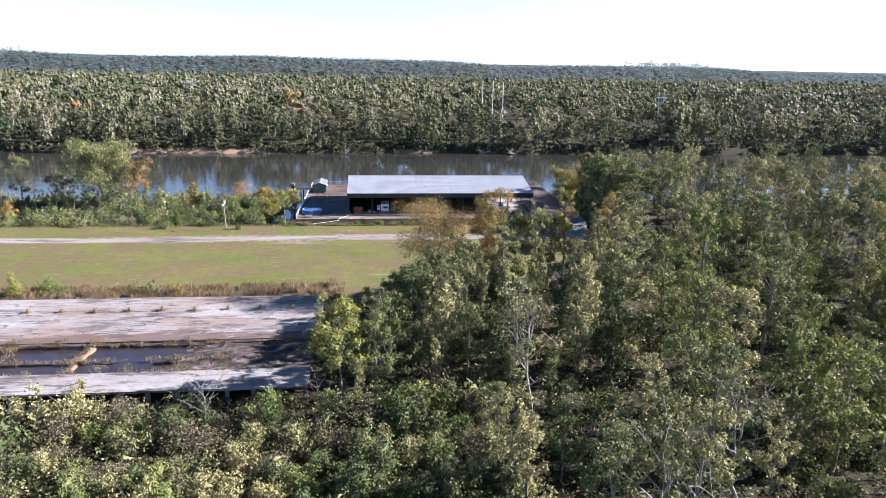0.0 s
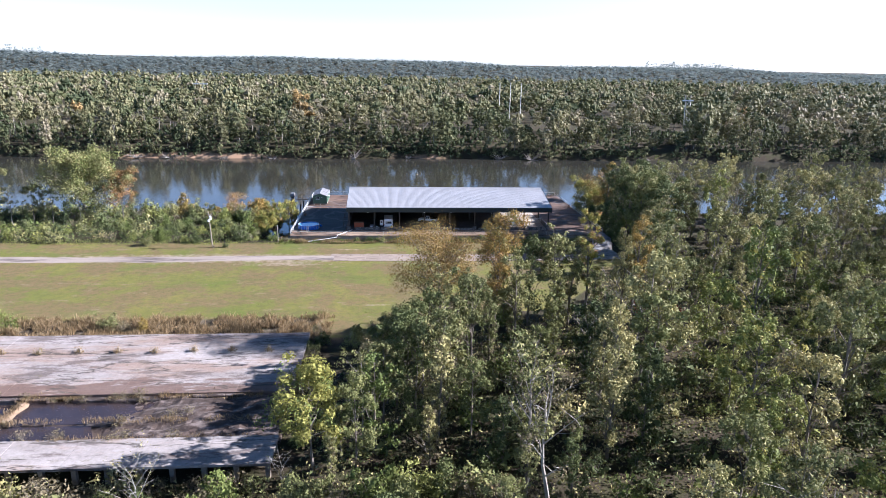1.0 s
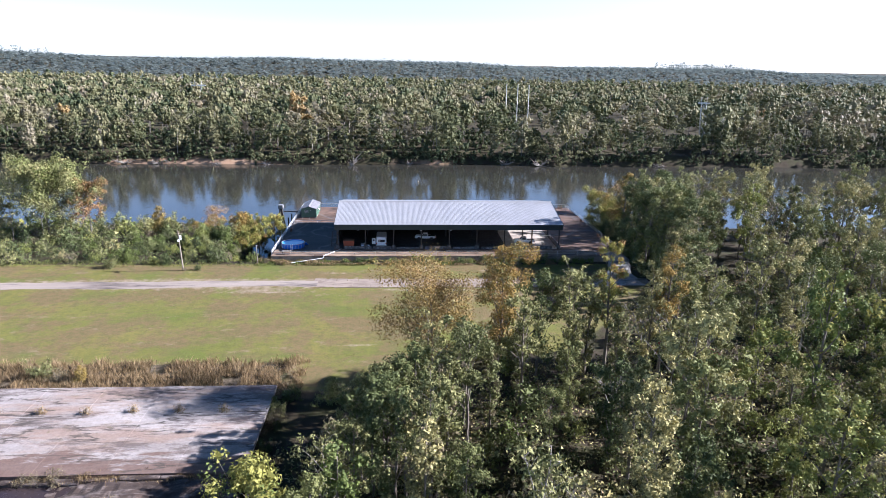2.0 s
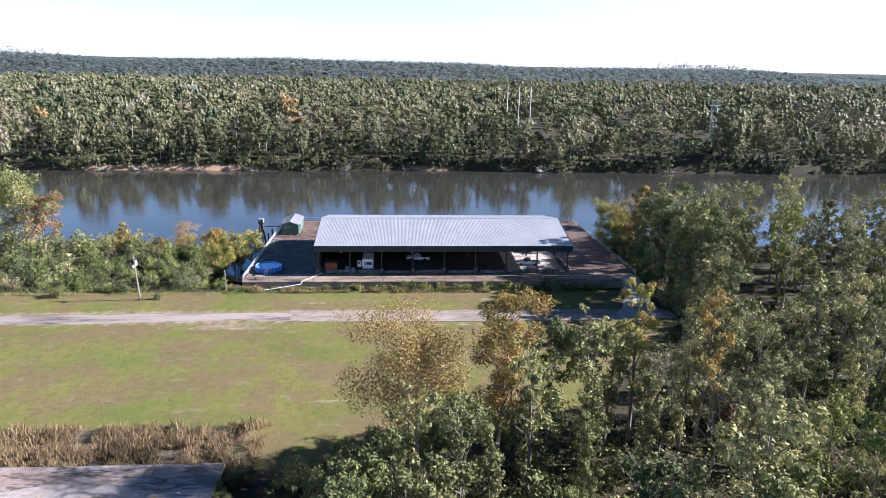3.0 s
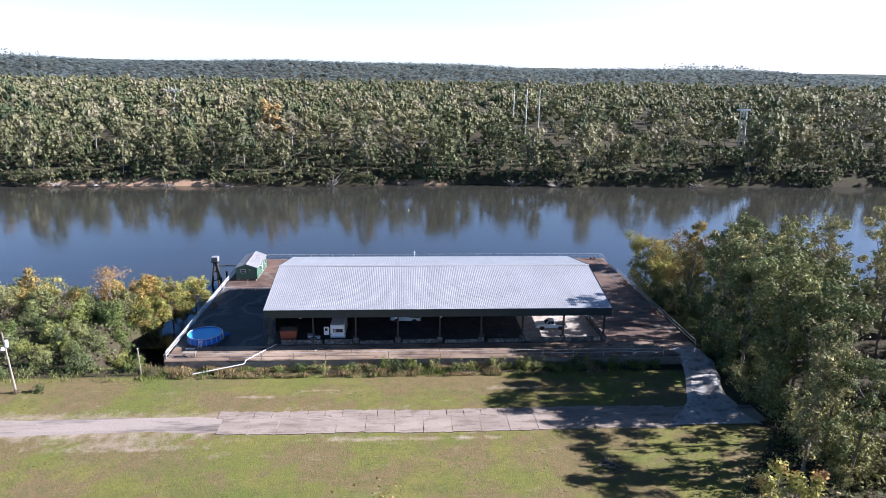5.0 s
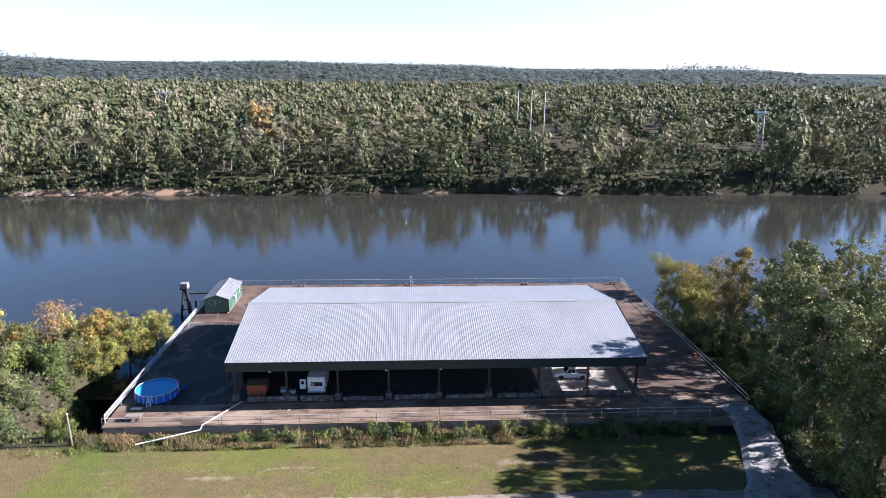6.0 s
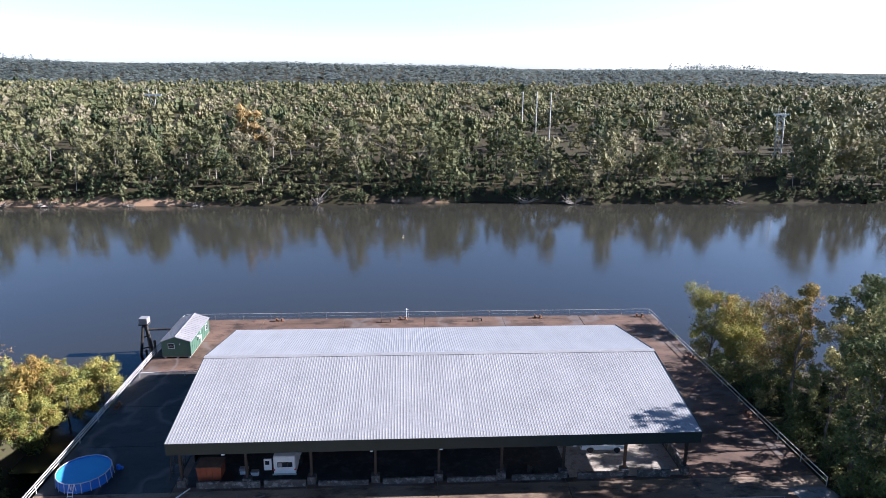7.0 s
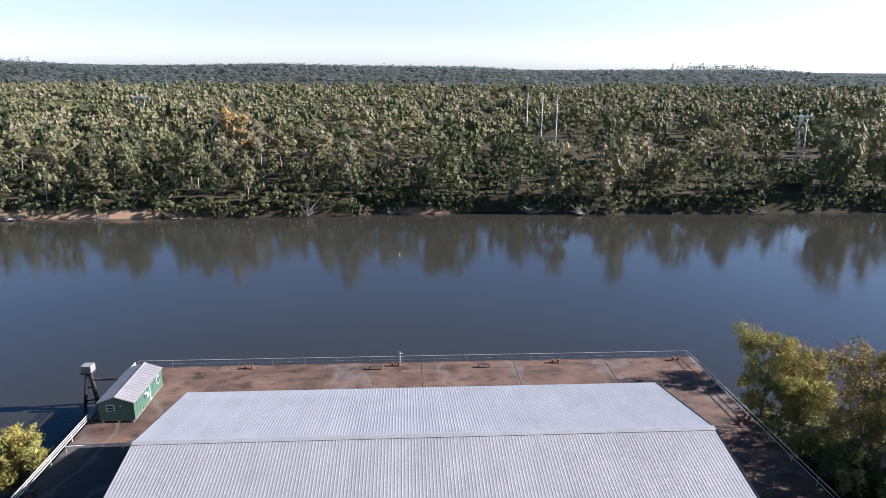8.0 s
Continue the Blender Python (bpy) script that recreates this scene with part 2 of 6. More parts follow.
M["black_wood"] = surface("tarred timber", (0.025, 0.022, 0.02), (0.045, 0.038, 0.032), 1, 8, 0.8)
M["red_light"] = surface("red lamp plastic", (0.4, 0.02, 0.02), (0.45, 0.03, 0.02), 3, 9, 0.3)
M["driftwood"] = surface("bleached driftwood", (0.2, 0.17, 0.14), (0.31, 0.275, 0.235), 1.2, 8, 0.9)
M["yellow"] = surface("faded yellow plastic", (0.4, 0.3, 0.12), (0.46, 0.36, 0.16), 2, 9, 0.5)


def pool_water():
    m, b = blank("clear pool water over a blue liner")
    link(m, mixed(m, noise_at(m, position(m), 0.8), (0.06, 0.36, 0.72), (0.09, 0.45, 0.8)), b.inputs["Base Color"])
    b.inputs["Roughness"].default_value = 0.08
    bump(m, b, noise_at(m, position(m), 2.5), 0.1, 0.02)
    return m


def river_water():
    m, b = blank("slow brown-green river water")
    p = position(m)
    link(m, mixed(m, noise_at(m, p, 0.012), (0.028, 0.028, 0.0235), (0.037, 0.036, 0.029)), b.inputs["Base Color"])
    b.inputs["IOR"].default_value = 1.33
    calm = ramp(m, noise_at(m, p, 0.02, 4, 0.6, (0.4, 1, 1)), grey(0.4, 0.03), grey(0.65, 0.1))
    link(m, calm, b.inputs["Roughness"])
    waves = mixed(m, 0.5, noise_at(m, p, 0.55, 5, 0.6), noise_at(m, p, 0.08, 3, 0.5, (0.5, 1, 1)))
    bump(m, b, waves, 0.11, 0.6)
    return m


M["earth"] = surface("dry tan earth and dead grass", (0.2, 0.135, 0.085), (0.28, 0.2, 0.13), 0.6, 4, 0.95, stain=(0.13, 0.09, 0.05), relief=0.7, depth=0.08)
M["pit_water"] = surface("stagnant brown water", (0.03, 0.022, 0.022), (0.045, 0.033, 0.033), 0.25, 3, 0.22, relief=0.05, depth=0.01)
M["pool_water"], M["water"] = pool_water(), river_water()


def ground_mat():
    m, b = blank("lawn, leaf litter and mud")
    p = position(m)

    def attr(name):
        a = m.node_tree.nodes.new("ShaderNodeAttribute")
        a.attribute_name = name
        return a.outputs["Fac"]

    def masked(name, scale, soft=0.12):
        s = m.node_tree.nodes.new("ShaderNodeMath")
        s.operation = "MULTIPLY_ADD"
        link(m, noise_at(m, p, scale, 8, 0.7), s.inputs[0])
        s.inputs[1].default_value = 0.7
        link(m, attr(name), s.inputs[2])
        return ramp(m, s.outputs[0], grey(0.85 - soft, 0), grey(0.85 + soft, 1))

    fine = noise_at(m, p, 3.0, 8, 0.75)
    litter = mixed(m, noise_at(m, p, 0.4), (0.036, 0.029, 0.019), (0.07, 0.054, 0.034))
    litter = mixed(m, ramp(m, noise_at(m, p, 0.2, 6, 0.7), grey(0.45, 0), grey(0.6, 1)), litter, (0.05, 0.05, 0.022))
    lawn = mixed(m, ramp(m, noise_at(m, p, 0.06, 5, 0.6), grey(0.38, 0), grey(0.6, 1)), (0.168, 0.15, 0.043), (0.132, 0.14, 0.032))
    lawn = mixed(m, ramp(m, noise_at(m, p, 0.11, 8, 0.72), grey(0.44, 0), grey(0.54, 0.85)), lawn, (0.162, 0.113, 0.06))
    lawn = mixed(m, ramp(m, noise_at(m, p, 0.07, 4, 0.6, (0.8, 1.5, 1)), grey(0.55, 0), grey(0.66, 0.75)), lawn, (0.102, 0.13, 0.026))
    lawn = mixed(m, ramp(m, noise_at(m, p, 0.7, 8, 0.75), grey(0.45, 0), grey(0.62, 0.65)), lawn, (0.1, 0.1, 0.034))
    lawn = mixed(m, ramp(m, noise_at(m, p, 0.3, 9, 0.8, (0.6, 1.3, 1)), grey(0.57, 0), grey(0.63, 0.7)), lawn, (0.21, 0.165, 0.1))
    earth = mixed(m, noise_at(m, p, 0.5), (0.28, 0.22, 0.16), (0.36, 0.29, 0.22))
    sand = mixed(m, noise_at(m, p, 0.15, 6), (0.3, 0.17, 0.1), (0.44, 0.31, 0.2))
    col = mixed(m, masked("grass", 0.35), litter, lawn)
    col = mixed(m, masked("bare", 0.5), col, earth)
    col = mixed(m, masked("sand", 0.12), col, sand)
    col = mixed(m, 0.4, col, ramp(m, fine, grey(0.2, 0.3), grey(0.8, 0.75)), "OVERLAY")
    link(m, col, b.inputs["Base Color"])
    b.inputs["Roughness"].default_value = 0.95
    b.inputs["Specular IOR Level"].default_value = 0.15
    bump(m, b, fine, 0.7, 0.12)
    return m


M["ground"] = ground_mat()


# ---- helpers for building ----
def mesh_of(name, verts, faces, mat=None):
    me = bpy.data.meshes.new(name)
    me.from_pydata(verts, [], faces)
    me.update()
    if mat:
        me.materials.append(mat)
    return me


def hang(ob, parent):
    ob.parent = parent
    ob.matrix_parent_inverse = Matrix()
    return ob


def part(name, bm, mat, parent=None, label="", smooth=False):
    """One mesh object of a bmesh, under a thing or a part."""
    me = bpy.data.meshes.new(name)
    bmesh.ops.recalc_face_normals(bm, faces=bm.faces)
    bm.to_mesh(me)
    bm.free()
    me.materials.append(mat)
    if smooth:
        me.polygons.foreach_set("use_smooth", [True] * len(me.polygons))
    ob = new(name, me)
    if parent:
        hang(ob, parent)
    return tagged(ob, label)


def thing(name, label, category, group="", kind="", at=(0, 0, 0), turn=0):
    ob = new(name)
    ob.matrix_basis = pose(*at, 0, 0, turn)
    ob.empty_display_size = 0.2
    return tagged(ob, label, category, group, kind)


def box(x0, x1, y0, y1, z0, z1, bevel=0.0, bm=None):
    own = bm or bmesh.new()
    vs = [own.verts.new((x, y, z)) for z in (z0, z1) for y in (y0, y1) for x in (x0, x1)]
    fs = [own.faces.new([vs[i] for i in q]) for q in ((0, 2, 3, 1), (4, 5, 7, 6), (0, 1, 5, 4), (2, 6, 7, 3), (0, 4, 6, 2), (1, 3, 7, 5))]
    if bevel:
        bmesh.ops.bevel(own, geom=list({e for f in fs for e in f.edges}), offset=bevel, segments=1, affect="EDGES")
    return own


def rod(a, b, r, n=6, bm=None, r2=None):
    """A bar with n sides from a to b."""
    own = bm or bmesh.new()
    a, b = Vector(a), Vector(b)
    q = (b - a).to_track_quat("Z", "Y")
    rings = []
    for c, s in ((a, r), (b, r if r2 is None else r2)):
        rings.append([own.verts.new(c + q @ Vector((s * math.cos(math.tau * k / n), s * math.sin(math.tau * k / n), 0))) for k in range(n)])
    for k in range(n):
        own.faces.new((rings[0][k], rings[0][(k + 1) % n], rings[1][(k + 1) % n], rings[1][k]))
    own.faces.new(rings[0][::-1])
    own.faces.new(rings[1])
    return own


def extrude(outline, axis, a, b, bm=None):
    """A prism of a closed outline in the plane across axis ('x': (y, z); 'y': (x, z); 'z': (x, y))."""
    own = bm or bmesh.new()
    put = {"x": lambda p, c: (c, *p), "y": lambda p, c: (p[0], c, p[1]), "z": lambda p, c: (*p, c)}[axis]
    lo, hi = [[own.verts.new(put(p, c)) for p in outline] for c in (a, b)]
    n = len(outline)
    for k in range(n):
        own.faces.new((lo[k], lo[(k + 1) % n], hi[(k + 1) % n], hi[k]))
    own.faces.new(lo[::-1])
    own.faces.new(hi)
    return own


def ring(rows, n, bm=None, cap=(True, True)):
    """A turned shape round z: rows of (radius, z)."""
    own = bm or bmesh.new()
    rs = [[own.verts.new((r * math.cos(math.tau * k / n), r * math.sin(math.tau * k / n), z)) for k in range(n)] for r, z in rows]
    for lo, hi in zip(rs, rs[1:]):
        for k in range(n):
            own.faces.new((lo[k], lo[(k + 1) % n], hi[(k + 1) % n], hi[k]))
    if cap[0]:
        own.faces.new(rs[0][::-1])
    if cap[1]:
        own.faces.new(rs[-1])
    return own


def nz(x, y, s, k=0.0):
    return noise.noise(Vector((x * s, y * s, k)))


# ---- plants ----
def tubes(lines):
    """Tapered limbs: each line is (points, radius at start, radius at end, sides)."""
    vs, fs = [], []
    for pts, r0, r1, n in lines:
        pts = [Vector(p) for p in pts]
        start = len(vs)
        for i, p in enumerate(pts):
            d = (pts[min(i + 1, len(pts) - 1)] - pts[max(i - 1, 0)]).to_track_quat("Z", "Y")
            r = r0 + (r1 - r0) * i / (len(pts) - 1)
            vs += [tuple(p + d @ Vector((r * math.cos(math.tau * k / n), r * math.sin(math.tau * k / n), 0))) for k in range(n)]
        for i in range(len(pts) - 1):
            for k in range(n):
                a, b = start + i * n + k, start + i * n + (k + 1) % n
                fs.append((a, b, b + n, a + n))
    return vs, fs


def leaf_cards(rng, centres, size, outward=None, firm=1.1):
    """Small pointed leaf clumps, one card for each centre, facing outward where a way is given."""
    n = len(centres)
    face = rng.normal(size=(n, 3)) * 0.75 + np.array([0, 0, 0.35])
    if outward is not None:
        face += firm * outward / (np.linalg.norm(outward, axis=1)[:, None] + 1e-6)
    u = np.cross(face, rng.normal(size=(n, 3)))
    u /= np.linalg.norm(u, axis=1)[:, None]
    v = np.cross(face, u)
    v /= np.linalg.norm(v, axis=1)[:, None]
    s = np.reshape(size, (-1, 1)) * rng.uniform(0.55, 1.45, (n, 1))
    pts = np.stack([centres + u * s * 0.75, centres - u * s * 0.4 + v * s * 0.42, centres - u * s * 0.4 - v * s * 0.42], 1)
    return pts.reshape(-1, 3)


def leaf_mesh(name, pts, mat):
    return mesh_of(name, pts.tolist(), np.arange(len(pts)).reshape(-1, 3).tolist(), mat)


def skeleton_of(rng, high, wide, base, limbs, rise=0.45, lean=0.04, forks=2, drape=0.0):
    """Trunk and limbs of a tree, and the places where its foliage gathers."""
    k = np.linspace(0, 1, 6)[:, None]
    off = np.cumsum(rng.normal(0, lean * high / 6, (6, 2)), 0)
    trunk = np.concatenate([off - off[0], k * high * 0.93], 1)
    thick = 0.011 * high + 0.06
    lines = [(trunk, thick, 0.03, 6)]
    spots = [(trunk[-1], 0.5 * wide)]
    for i in range(limbs):
        h = (i + 0.5 + rng.uniform(-0.3, 0.3)) / limbs
        z = base + (high * 0.92 - base) * h
        at = np.array([np.interp(z, trunk[:, 2], trunk[:, 0]), np.interp(z, trunk[:, 2], trunk[:, 1]), z])
        reach = wide * math.sqrt(max(0.08, 1 - ((h - 0.42) / 0.66) ** 2)) * rng.uniform(0.6, 1.15)
        az = 2.4 * i + rng.uniform(-0.5, 0.5)
        if i % 4 == 1 and h < 0.7:
            reach, steep = 0.8 * reach, 2.4
        else:
            steep = rise * rng.uniform(0.4, 1.9)
        end = at + np.array([reach * math.cos(az), reach * math.sin(az), min(reach * steep, high * 1.02 - z)])
        mid = (at + end) / 2 + np.array([0, 0, reach * 0.1]) + rng.normal(0, 0.06 * reach, 3)
        r = max(0.03, thick * 0.42 * (1 - 0.7 * h))
        lines.append(([at, mid, end], r, 0.018, 4))
        if drape and rng.random() < 0.55:
            for q in (0.9, 2.0, 3.2):
                spots.append((end - np.array([0, 0, q * drape]), 0.75))
        spots.append((end, reach * 0.42))
        for j in range(forks):
            f = rng.uniform(0.3, 0.95)
            s = at + (end - at) * f + (mid - (at + end) / 2) * (1 - abs(2 * f - 1))
            d = rng.normal(0, 1, 3) * np.array([1, 1, 0.6])
            e = s + d / np.linalg.norm(d) * reach * rng.uniform(0.25, 0.5) + np.array([0, 0, 0.2 * reach])
            lines.append(([s, e], r * 0.5, 0.012, 3))
            spots.append((e, reach * 0.3))
    if drape:
        for z in np.arange(base * 0.4, high * 0.75, 0.9):
            spots.append((np.array([np.interp(z, trunk[:, 2], trunk[:, 0]), np.interp(z, trunk[:, 2], trunk[:, 1]), z]) + rng.normal(0, 0.3, 3), 0.8))
    return lines, spots


def crown_points(rng, spots, n, spread=1.0):
    """Leaf places in compact clumps round the gathering places, and the clumps themselves."""
    clumps, size = [], []
    for p, s in spots:
        for _ in range(1 + int(0.5 * s)):
            clumps.append(p + rng.normal(0, 0.42, 3) * s * np.array([1, 1, 0.8]))
            size.append(min(1.8 if s > 2.6 else 1.45, max(0.36, 0.78 * s)) * rng.uniform(0.55, 1.25))
    clumps, size = np.array(clumps), np.array(size)
    w = size ** 1.9 * rng.uniform(0.4, 1.5, len(size))
    pick = rng.choice(len(size), n, p=w / w.sum())
    off = rng.normal(0, 1, (n, 3))
    off /= np.linalg.norm(off, axis=1)[:, None]
    off *= (size[pick] * rng.uniform(0.3, 1, n) ** 0.45 * spread)[:, None] * np.array([1, 1, 0.95])
    off += rng.normal(0, 0.12, (n, 3))
    return clumps[pick] + off, off, clumps, size * spread


def inner_leaves(rng, clumps, size, each):
    """Larger sprays in the heart of every clump, which keep the light out of it."""
    c = np.repeat(clumps, each, 0)
    r = np.repeat(size, each)
    return leaf_cards(rng, c + rng.normal(0, 0.22, c.shape) * r[:, None], np.minimum(0.8 * r, 0.6))


def tree(name, label, category, seed, high, wide, base, leaves, leaf, mat, bark="bark", limbs=13, extra=(), airy=1.0, dense=4, **more):
    """A tree: trunk with limbs, and a crown of leaf clumps. extra: further (material, count) crowns on the same limbs."""
    rng = np.random.default_rng(seed)
    lines, spots = skeleton_of(rng, high, wide, base, limbs, **more)
    fit = np.array([1, 1, min(1, high / max(p[2] + 0.6 * min(r, 1.6) for p, r in spots))])
    lines = [(np.array(pts) * fit, *rest) for pts, *rest in lines]
    spots = [(p * fit, r) for p, r in spots]
    ob = thing(name, label, category, kind="")
    hang(new("trunk", mesh_of("trunk", *tubes(lines), M[bark])), ob)
    for i, (mt, n) in enumerate(((mat, leaves), *extra)):
        if n:
            own = spots if i == 0 else spots[i::3]
            c, off, clumps, size = crown_points(rng, own, n, airy)
            pts = leaf_cards(rng, c, leaf, off, 1.5)
            if dense and i == 0:
                pts = np.concatenate([pts, inner_leaves(rng, clumps, size, dense)])
            hang(new("crown", leaf_mesh("crown", pts, M[mt])), ob)
    return ob


def shrub(name, label, category, seed, high, wide, leaves, leaf, mat, stems=7, dense=4):
    rng = np.random.default_rng(seed)
    lines, spots = [], []
    for i in range(stems):
        az, r = rng.uniform(0, math.tau), wide * rng.uniform(0.3, 0.95)
        e = np.array([r * math.cos(az), r * math.sin(az), high * rng.uniform(0.5, 1)])
        lines.append(([np.zeros(3), e * np.array([0.4, 0.4, 0.6]), e], 0.05, 0.012, 3))
        spots += [(e, 0.38 * wide), (e * np.array([0.75, 0.75, 0.6]), 0.5 * wide), (e * np.array([1, 1, 0.3]), 0.5 * wide)]
    ob = thing(name, label, category)
    hang(new("woody_base", mesh_of("woody_base", *tubes(lines), M["bark"])), ob)
    c, off, clumps, size = crown_points(rng, spots, leaves, 1.05)
    c += rng.normal(0, 0.035, c.shape) * wide
    c[:, 2] = np.abs(c[:, 2]) + 0.05
    pts = leaf_cards(rng, c, leaf, off, 1.3)
    if dense:
        clumps[:, 2] = np.abs(clumps[:, 2])
        pts = np.concatenate([pts, inner_leaves(rng, clumps, size, dense)])
    hang(new("crown", leaf_mesh("crown", pts, M[mat])), ob)
    return ob


# ---- ground ----
WATER = -5.0


def near_shore(x):
    return 229 + 5 * nz(x, 0, 0.02) + (4 if x > 60 else 0) + 0.03 * max(0, -60 - x)


def far_shore(x):
    return 365 + 7 * nz(x, 3, 0.012) + 4 * nz(x, 9, 0.05) - 8 * math.exp(-((x + 125) / 30) ** 2)


HILL_X = (-1500, -1041, -900, -755, -520, -310, -60, 224, 380, 600, 856, 960, 1080, 1368, 1700)
HILL_Z = (46, 49, 44, 36, 39, 44, 40, 38, 29, 33, 36, 37, 27, 25, 26)


def hill(x, y):
    """Low hills far beyond the river."""
    u = min(1, max(0, (y - 1150) / 750))
    h = float(np.interp(x, HILL_X, HILL_Z)) + 3 * nz(x, y, 0.004, 5.0)
    return h * u * u * (3 - 2 * u)


def height(x, y):
    z = 0.12 * nz(x, y, 0.05) + 0.25 * nz(x, y, 0.012, 4)
    s, f = near_shore(x), far_shore(x)
    if y < 84 and x < -6:
        z -= 0.8 * min(1, (84 - y) / 3) * min(1, (-6 - x) / 4)
    if y < 300:
        if -24.5 < x < 59.5 and y > 181:
            k = 1.0 if y > 190 else (y - 181) / 9
            return z * (1 - k) - 7 * k
        k = min(1, max(0, (y - (s - 22)) / 26))
        if -40 < x <= -24.5 and y > 181:
            u = min(1, (x + 40) / 7) * min(1, (y - 181) / 6)
            k = max(k, 0.85 * u)
        return z - 8 * k * k * (3 - 2 * k)
    k = min(1, max(0, (y - (f - 3)) / 11))
    return -8 + (8 + z) * k * k * (3 - 2 * k) + (2 if y > f + 6 else 0) * min(1, (y - f - 6) / 30) + hill(x, y)


def lawn_at(x, y):
    if y > 100:
        right = 34 + (y - 131) * 0.85 if y < 161 else 58
        if y < 131:
            right = -1 + 1.6 * max(0, min(6, y - 119)) + 4.2 * max(0, y - 125)
        d = min(y - (118 if x > -11 else 127), 178.5 - y, right - x)
        return max(0, min(1, 0.5 + d / 3))
    return 0


def bare_at(x, y):
    v = 0
    for cx, cy, rx, ry in ((-1, 133.5, 6, 1.2), (12, 131.5, 3, 1.5), (19.7, 150.2, 0.8, 0.6), (-8, 172, 6, 1.2), (0, 174, 5, 1.0), (-40, 165, 70, 5.2), (28, 174, 7, 1.5), (-22, 160, 20, 1.5), (6, 169.5, 26, 1.0), (12, 160.5, 22, 1.2)):
        v = max(v, 0.5 * math.exp(-(((x - cx) / rx) ** 2 + ((y - cy) / ry) ** 2) ** 2))
    if 116 < y < 127.5 and x < -10:
        v = max(v, 0.42)
    return v


def sheet():
    xs = np.concatenate([np.arange(-3200, -130, 70), np.arange(-130, 150, 1.6), np.arange(150, 3300, 70)])
    ys = np.concatenate([np.arange(-400, 20, 40), np.arange(20, 244, 1.6), np.arange(244, 352, 12), np.arange(352, 384, 1.6), np.arange(384, 2400, 48), np.arange(2400, 4800, 300)])
    vs = [(x, y, height(x, y)) for y in ys for x in xs]
    n = len(xs)
    fs = [(j * n + i, j * n + i + 1, (j + 1) * n + i + 1, (j + 1) * n + i) for j in range(len(ys) - 1) for i in range(n - 1)]
    me = mesh_of("ground", vs, fs, M["ground"])
    for key, f in (("grass", lambda x, y: lawn_at(x, y)), ("bare", bare_at), ("sand", lambda x, y: 0.9 * math.exp(-((y - far_shore(x) - 2.2) / 2.6) ** 2) * (0.35 + 0.6 * nz(x, 7, 0.02) + 0.5 * math.exp(-((x + 120) / 45) ** 2)) if y > 340 else 0)):
        a = me.attributes.new(key, "FLOAT", "POINT")
        a.data.foreach_set("value", [f(v[0], v[1]) for v in vs])
    me.polygons.foreach_set("use_smooth", [True] * len(me.polygons))
    tagged(new("ground", me), "mown lawn, leaf litter and sandy river banks", "ground", kind="structure")


sheet()
bmw = bmesh.new()
bmw.faces.new([bmw.verts.new(p) for p in ((-3200, 200, WATER), (3200, 200, WATER), (3200, 392, WATER), (-3200, 392, WATER))])
tagged(part("water", bmw, M["water"]), "calm brown-green river reflecting trees and sky", "river", kind="structure")


# ---- road and deck ----
def strip(name, mat, label, xs, lower, upper, z, cat, rows=4):
    vs, fs = [], []
    for x in xs:
        a, b = lower(x), upper(x)
        vs += [(x, a + (b - a) * k / rows, z(x, a + (b - a) * k / rows) - (0.12 if k in (0, rows) else 0)) for k in range(rows + 1)]
    n = rows + 1
    for i in range(len(xs) - 1):
        fs += [(i * n + k, (i + 1) * n + k, (i + 1) * n + k + 1, i * n + k + 1) for k in range(rows)]
    ob = new(name, mesh_of(name, vs, fs, mat))
    return tagged(ob, label, cat, kind="structure")


def over_ground(x, y):
    return height(x, y) + 0.06


def road_low(x):
    return 162.6 + 0.7 * nz(x, 1, 0.05) + 0.5 * nz(x, 2, 0.3) - (1.2 * min(1, max(0, (-20 - x) / 30)))


def road_high(x):
    return 167.2 + 0.6 * nz(x, 5, 0.06) + 0.5 * nz(x, 6, 0.3) + (0.9 if x > 0 else 0) * min(1, x / 25)


road = strip("road", M["road"], "dusty worn road across the lawn, partly concrete", list(np.arange(-300, 61, 1.5)), road_low, road_high, over_ground, "road")


def ramp_z(x, y):
    k = min(1, max(0, (y - 168) / 15))
    return max(height(x, y) + 0.08, 1.2 * k * k * (3 - 2 * k) + 0.06)


vs, fs = [], []
ramp_rows = list(np.arange(162.6, 184.3, 0.7))
for y in ramp_rows:
    a = float(np.interp(y, (162.6, 165, 167, 171, 175, 180, 184.3), (45.0, 47.0, 49.6, 52.3, 53.9, 55.3, 54.6))) + 0.5 * nz(0, y, 0.5)
    b = float(np.interp(y, (162.6, 165, 167, 171, 175, 180, 184.3), (60.0, 59.6, 58.8, 58.2, 59.2, 60.2, 59.6))) + 0.5 * nz(5, y, 0.5)
    vs += [(a + (b - a) * i / 7, y, ramp_z(50, y) + 0.03 - (0.25 if i in (0, 7) else 0)) for i in range(8)]
fs = [(j * 8 + i, j * 8 + i + 1, j * 8 + i + 9, j * 8 + i + 8) for j in range(len(ramp_rows) - 1) for i in range(7)]
tagged(new("pavement", mesh_of("pavement", vs, fs, M["ramp"])), "pale worn concrete ramp curving up to the deck", "ramp", kind="structure")
DX0, DX1, DY0, DY1, DZ = -24.0, 59.5, 181.2, 235.6, 1.2
deck = tagged(part("dock_deck", box(DX0 + 0.1, DX1 - 0.1, DY0 + 0.15, DY1 - 0.15, -7.5, DZ - 0.12), M["concrete"]), "stained concrete wharf deck on a bulkhead above the river", "dock", kind="structure")


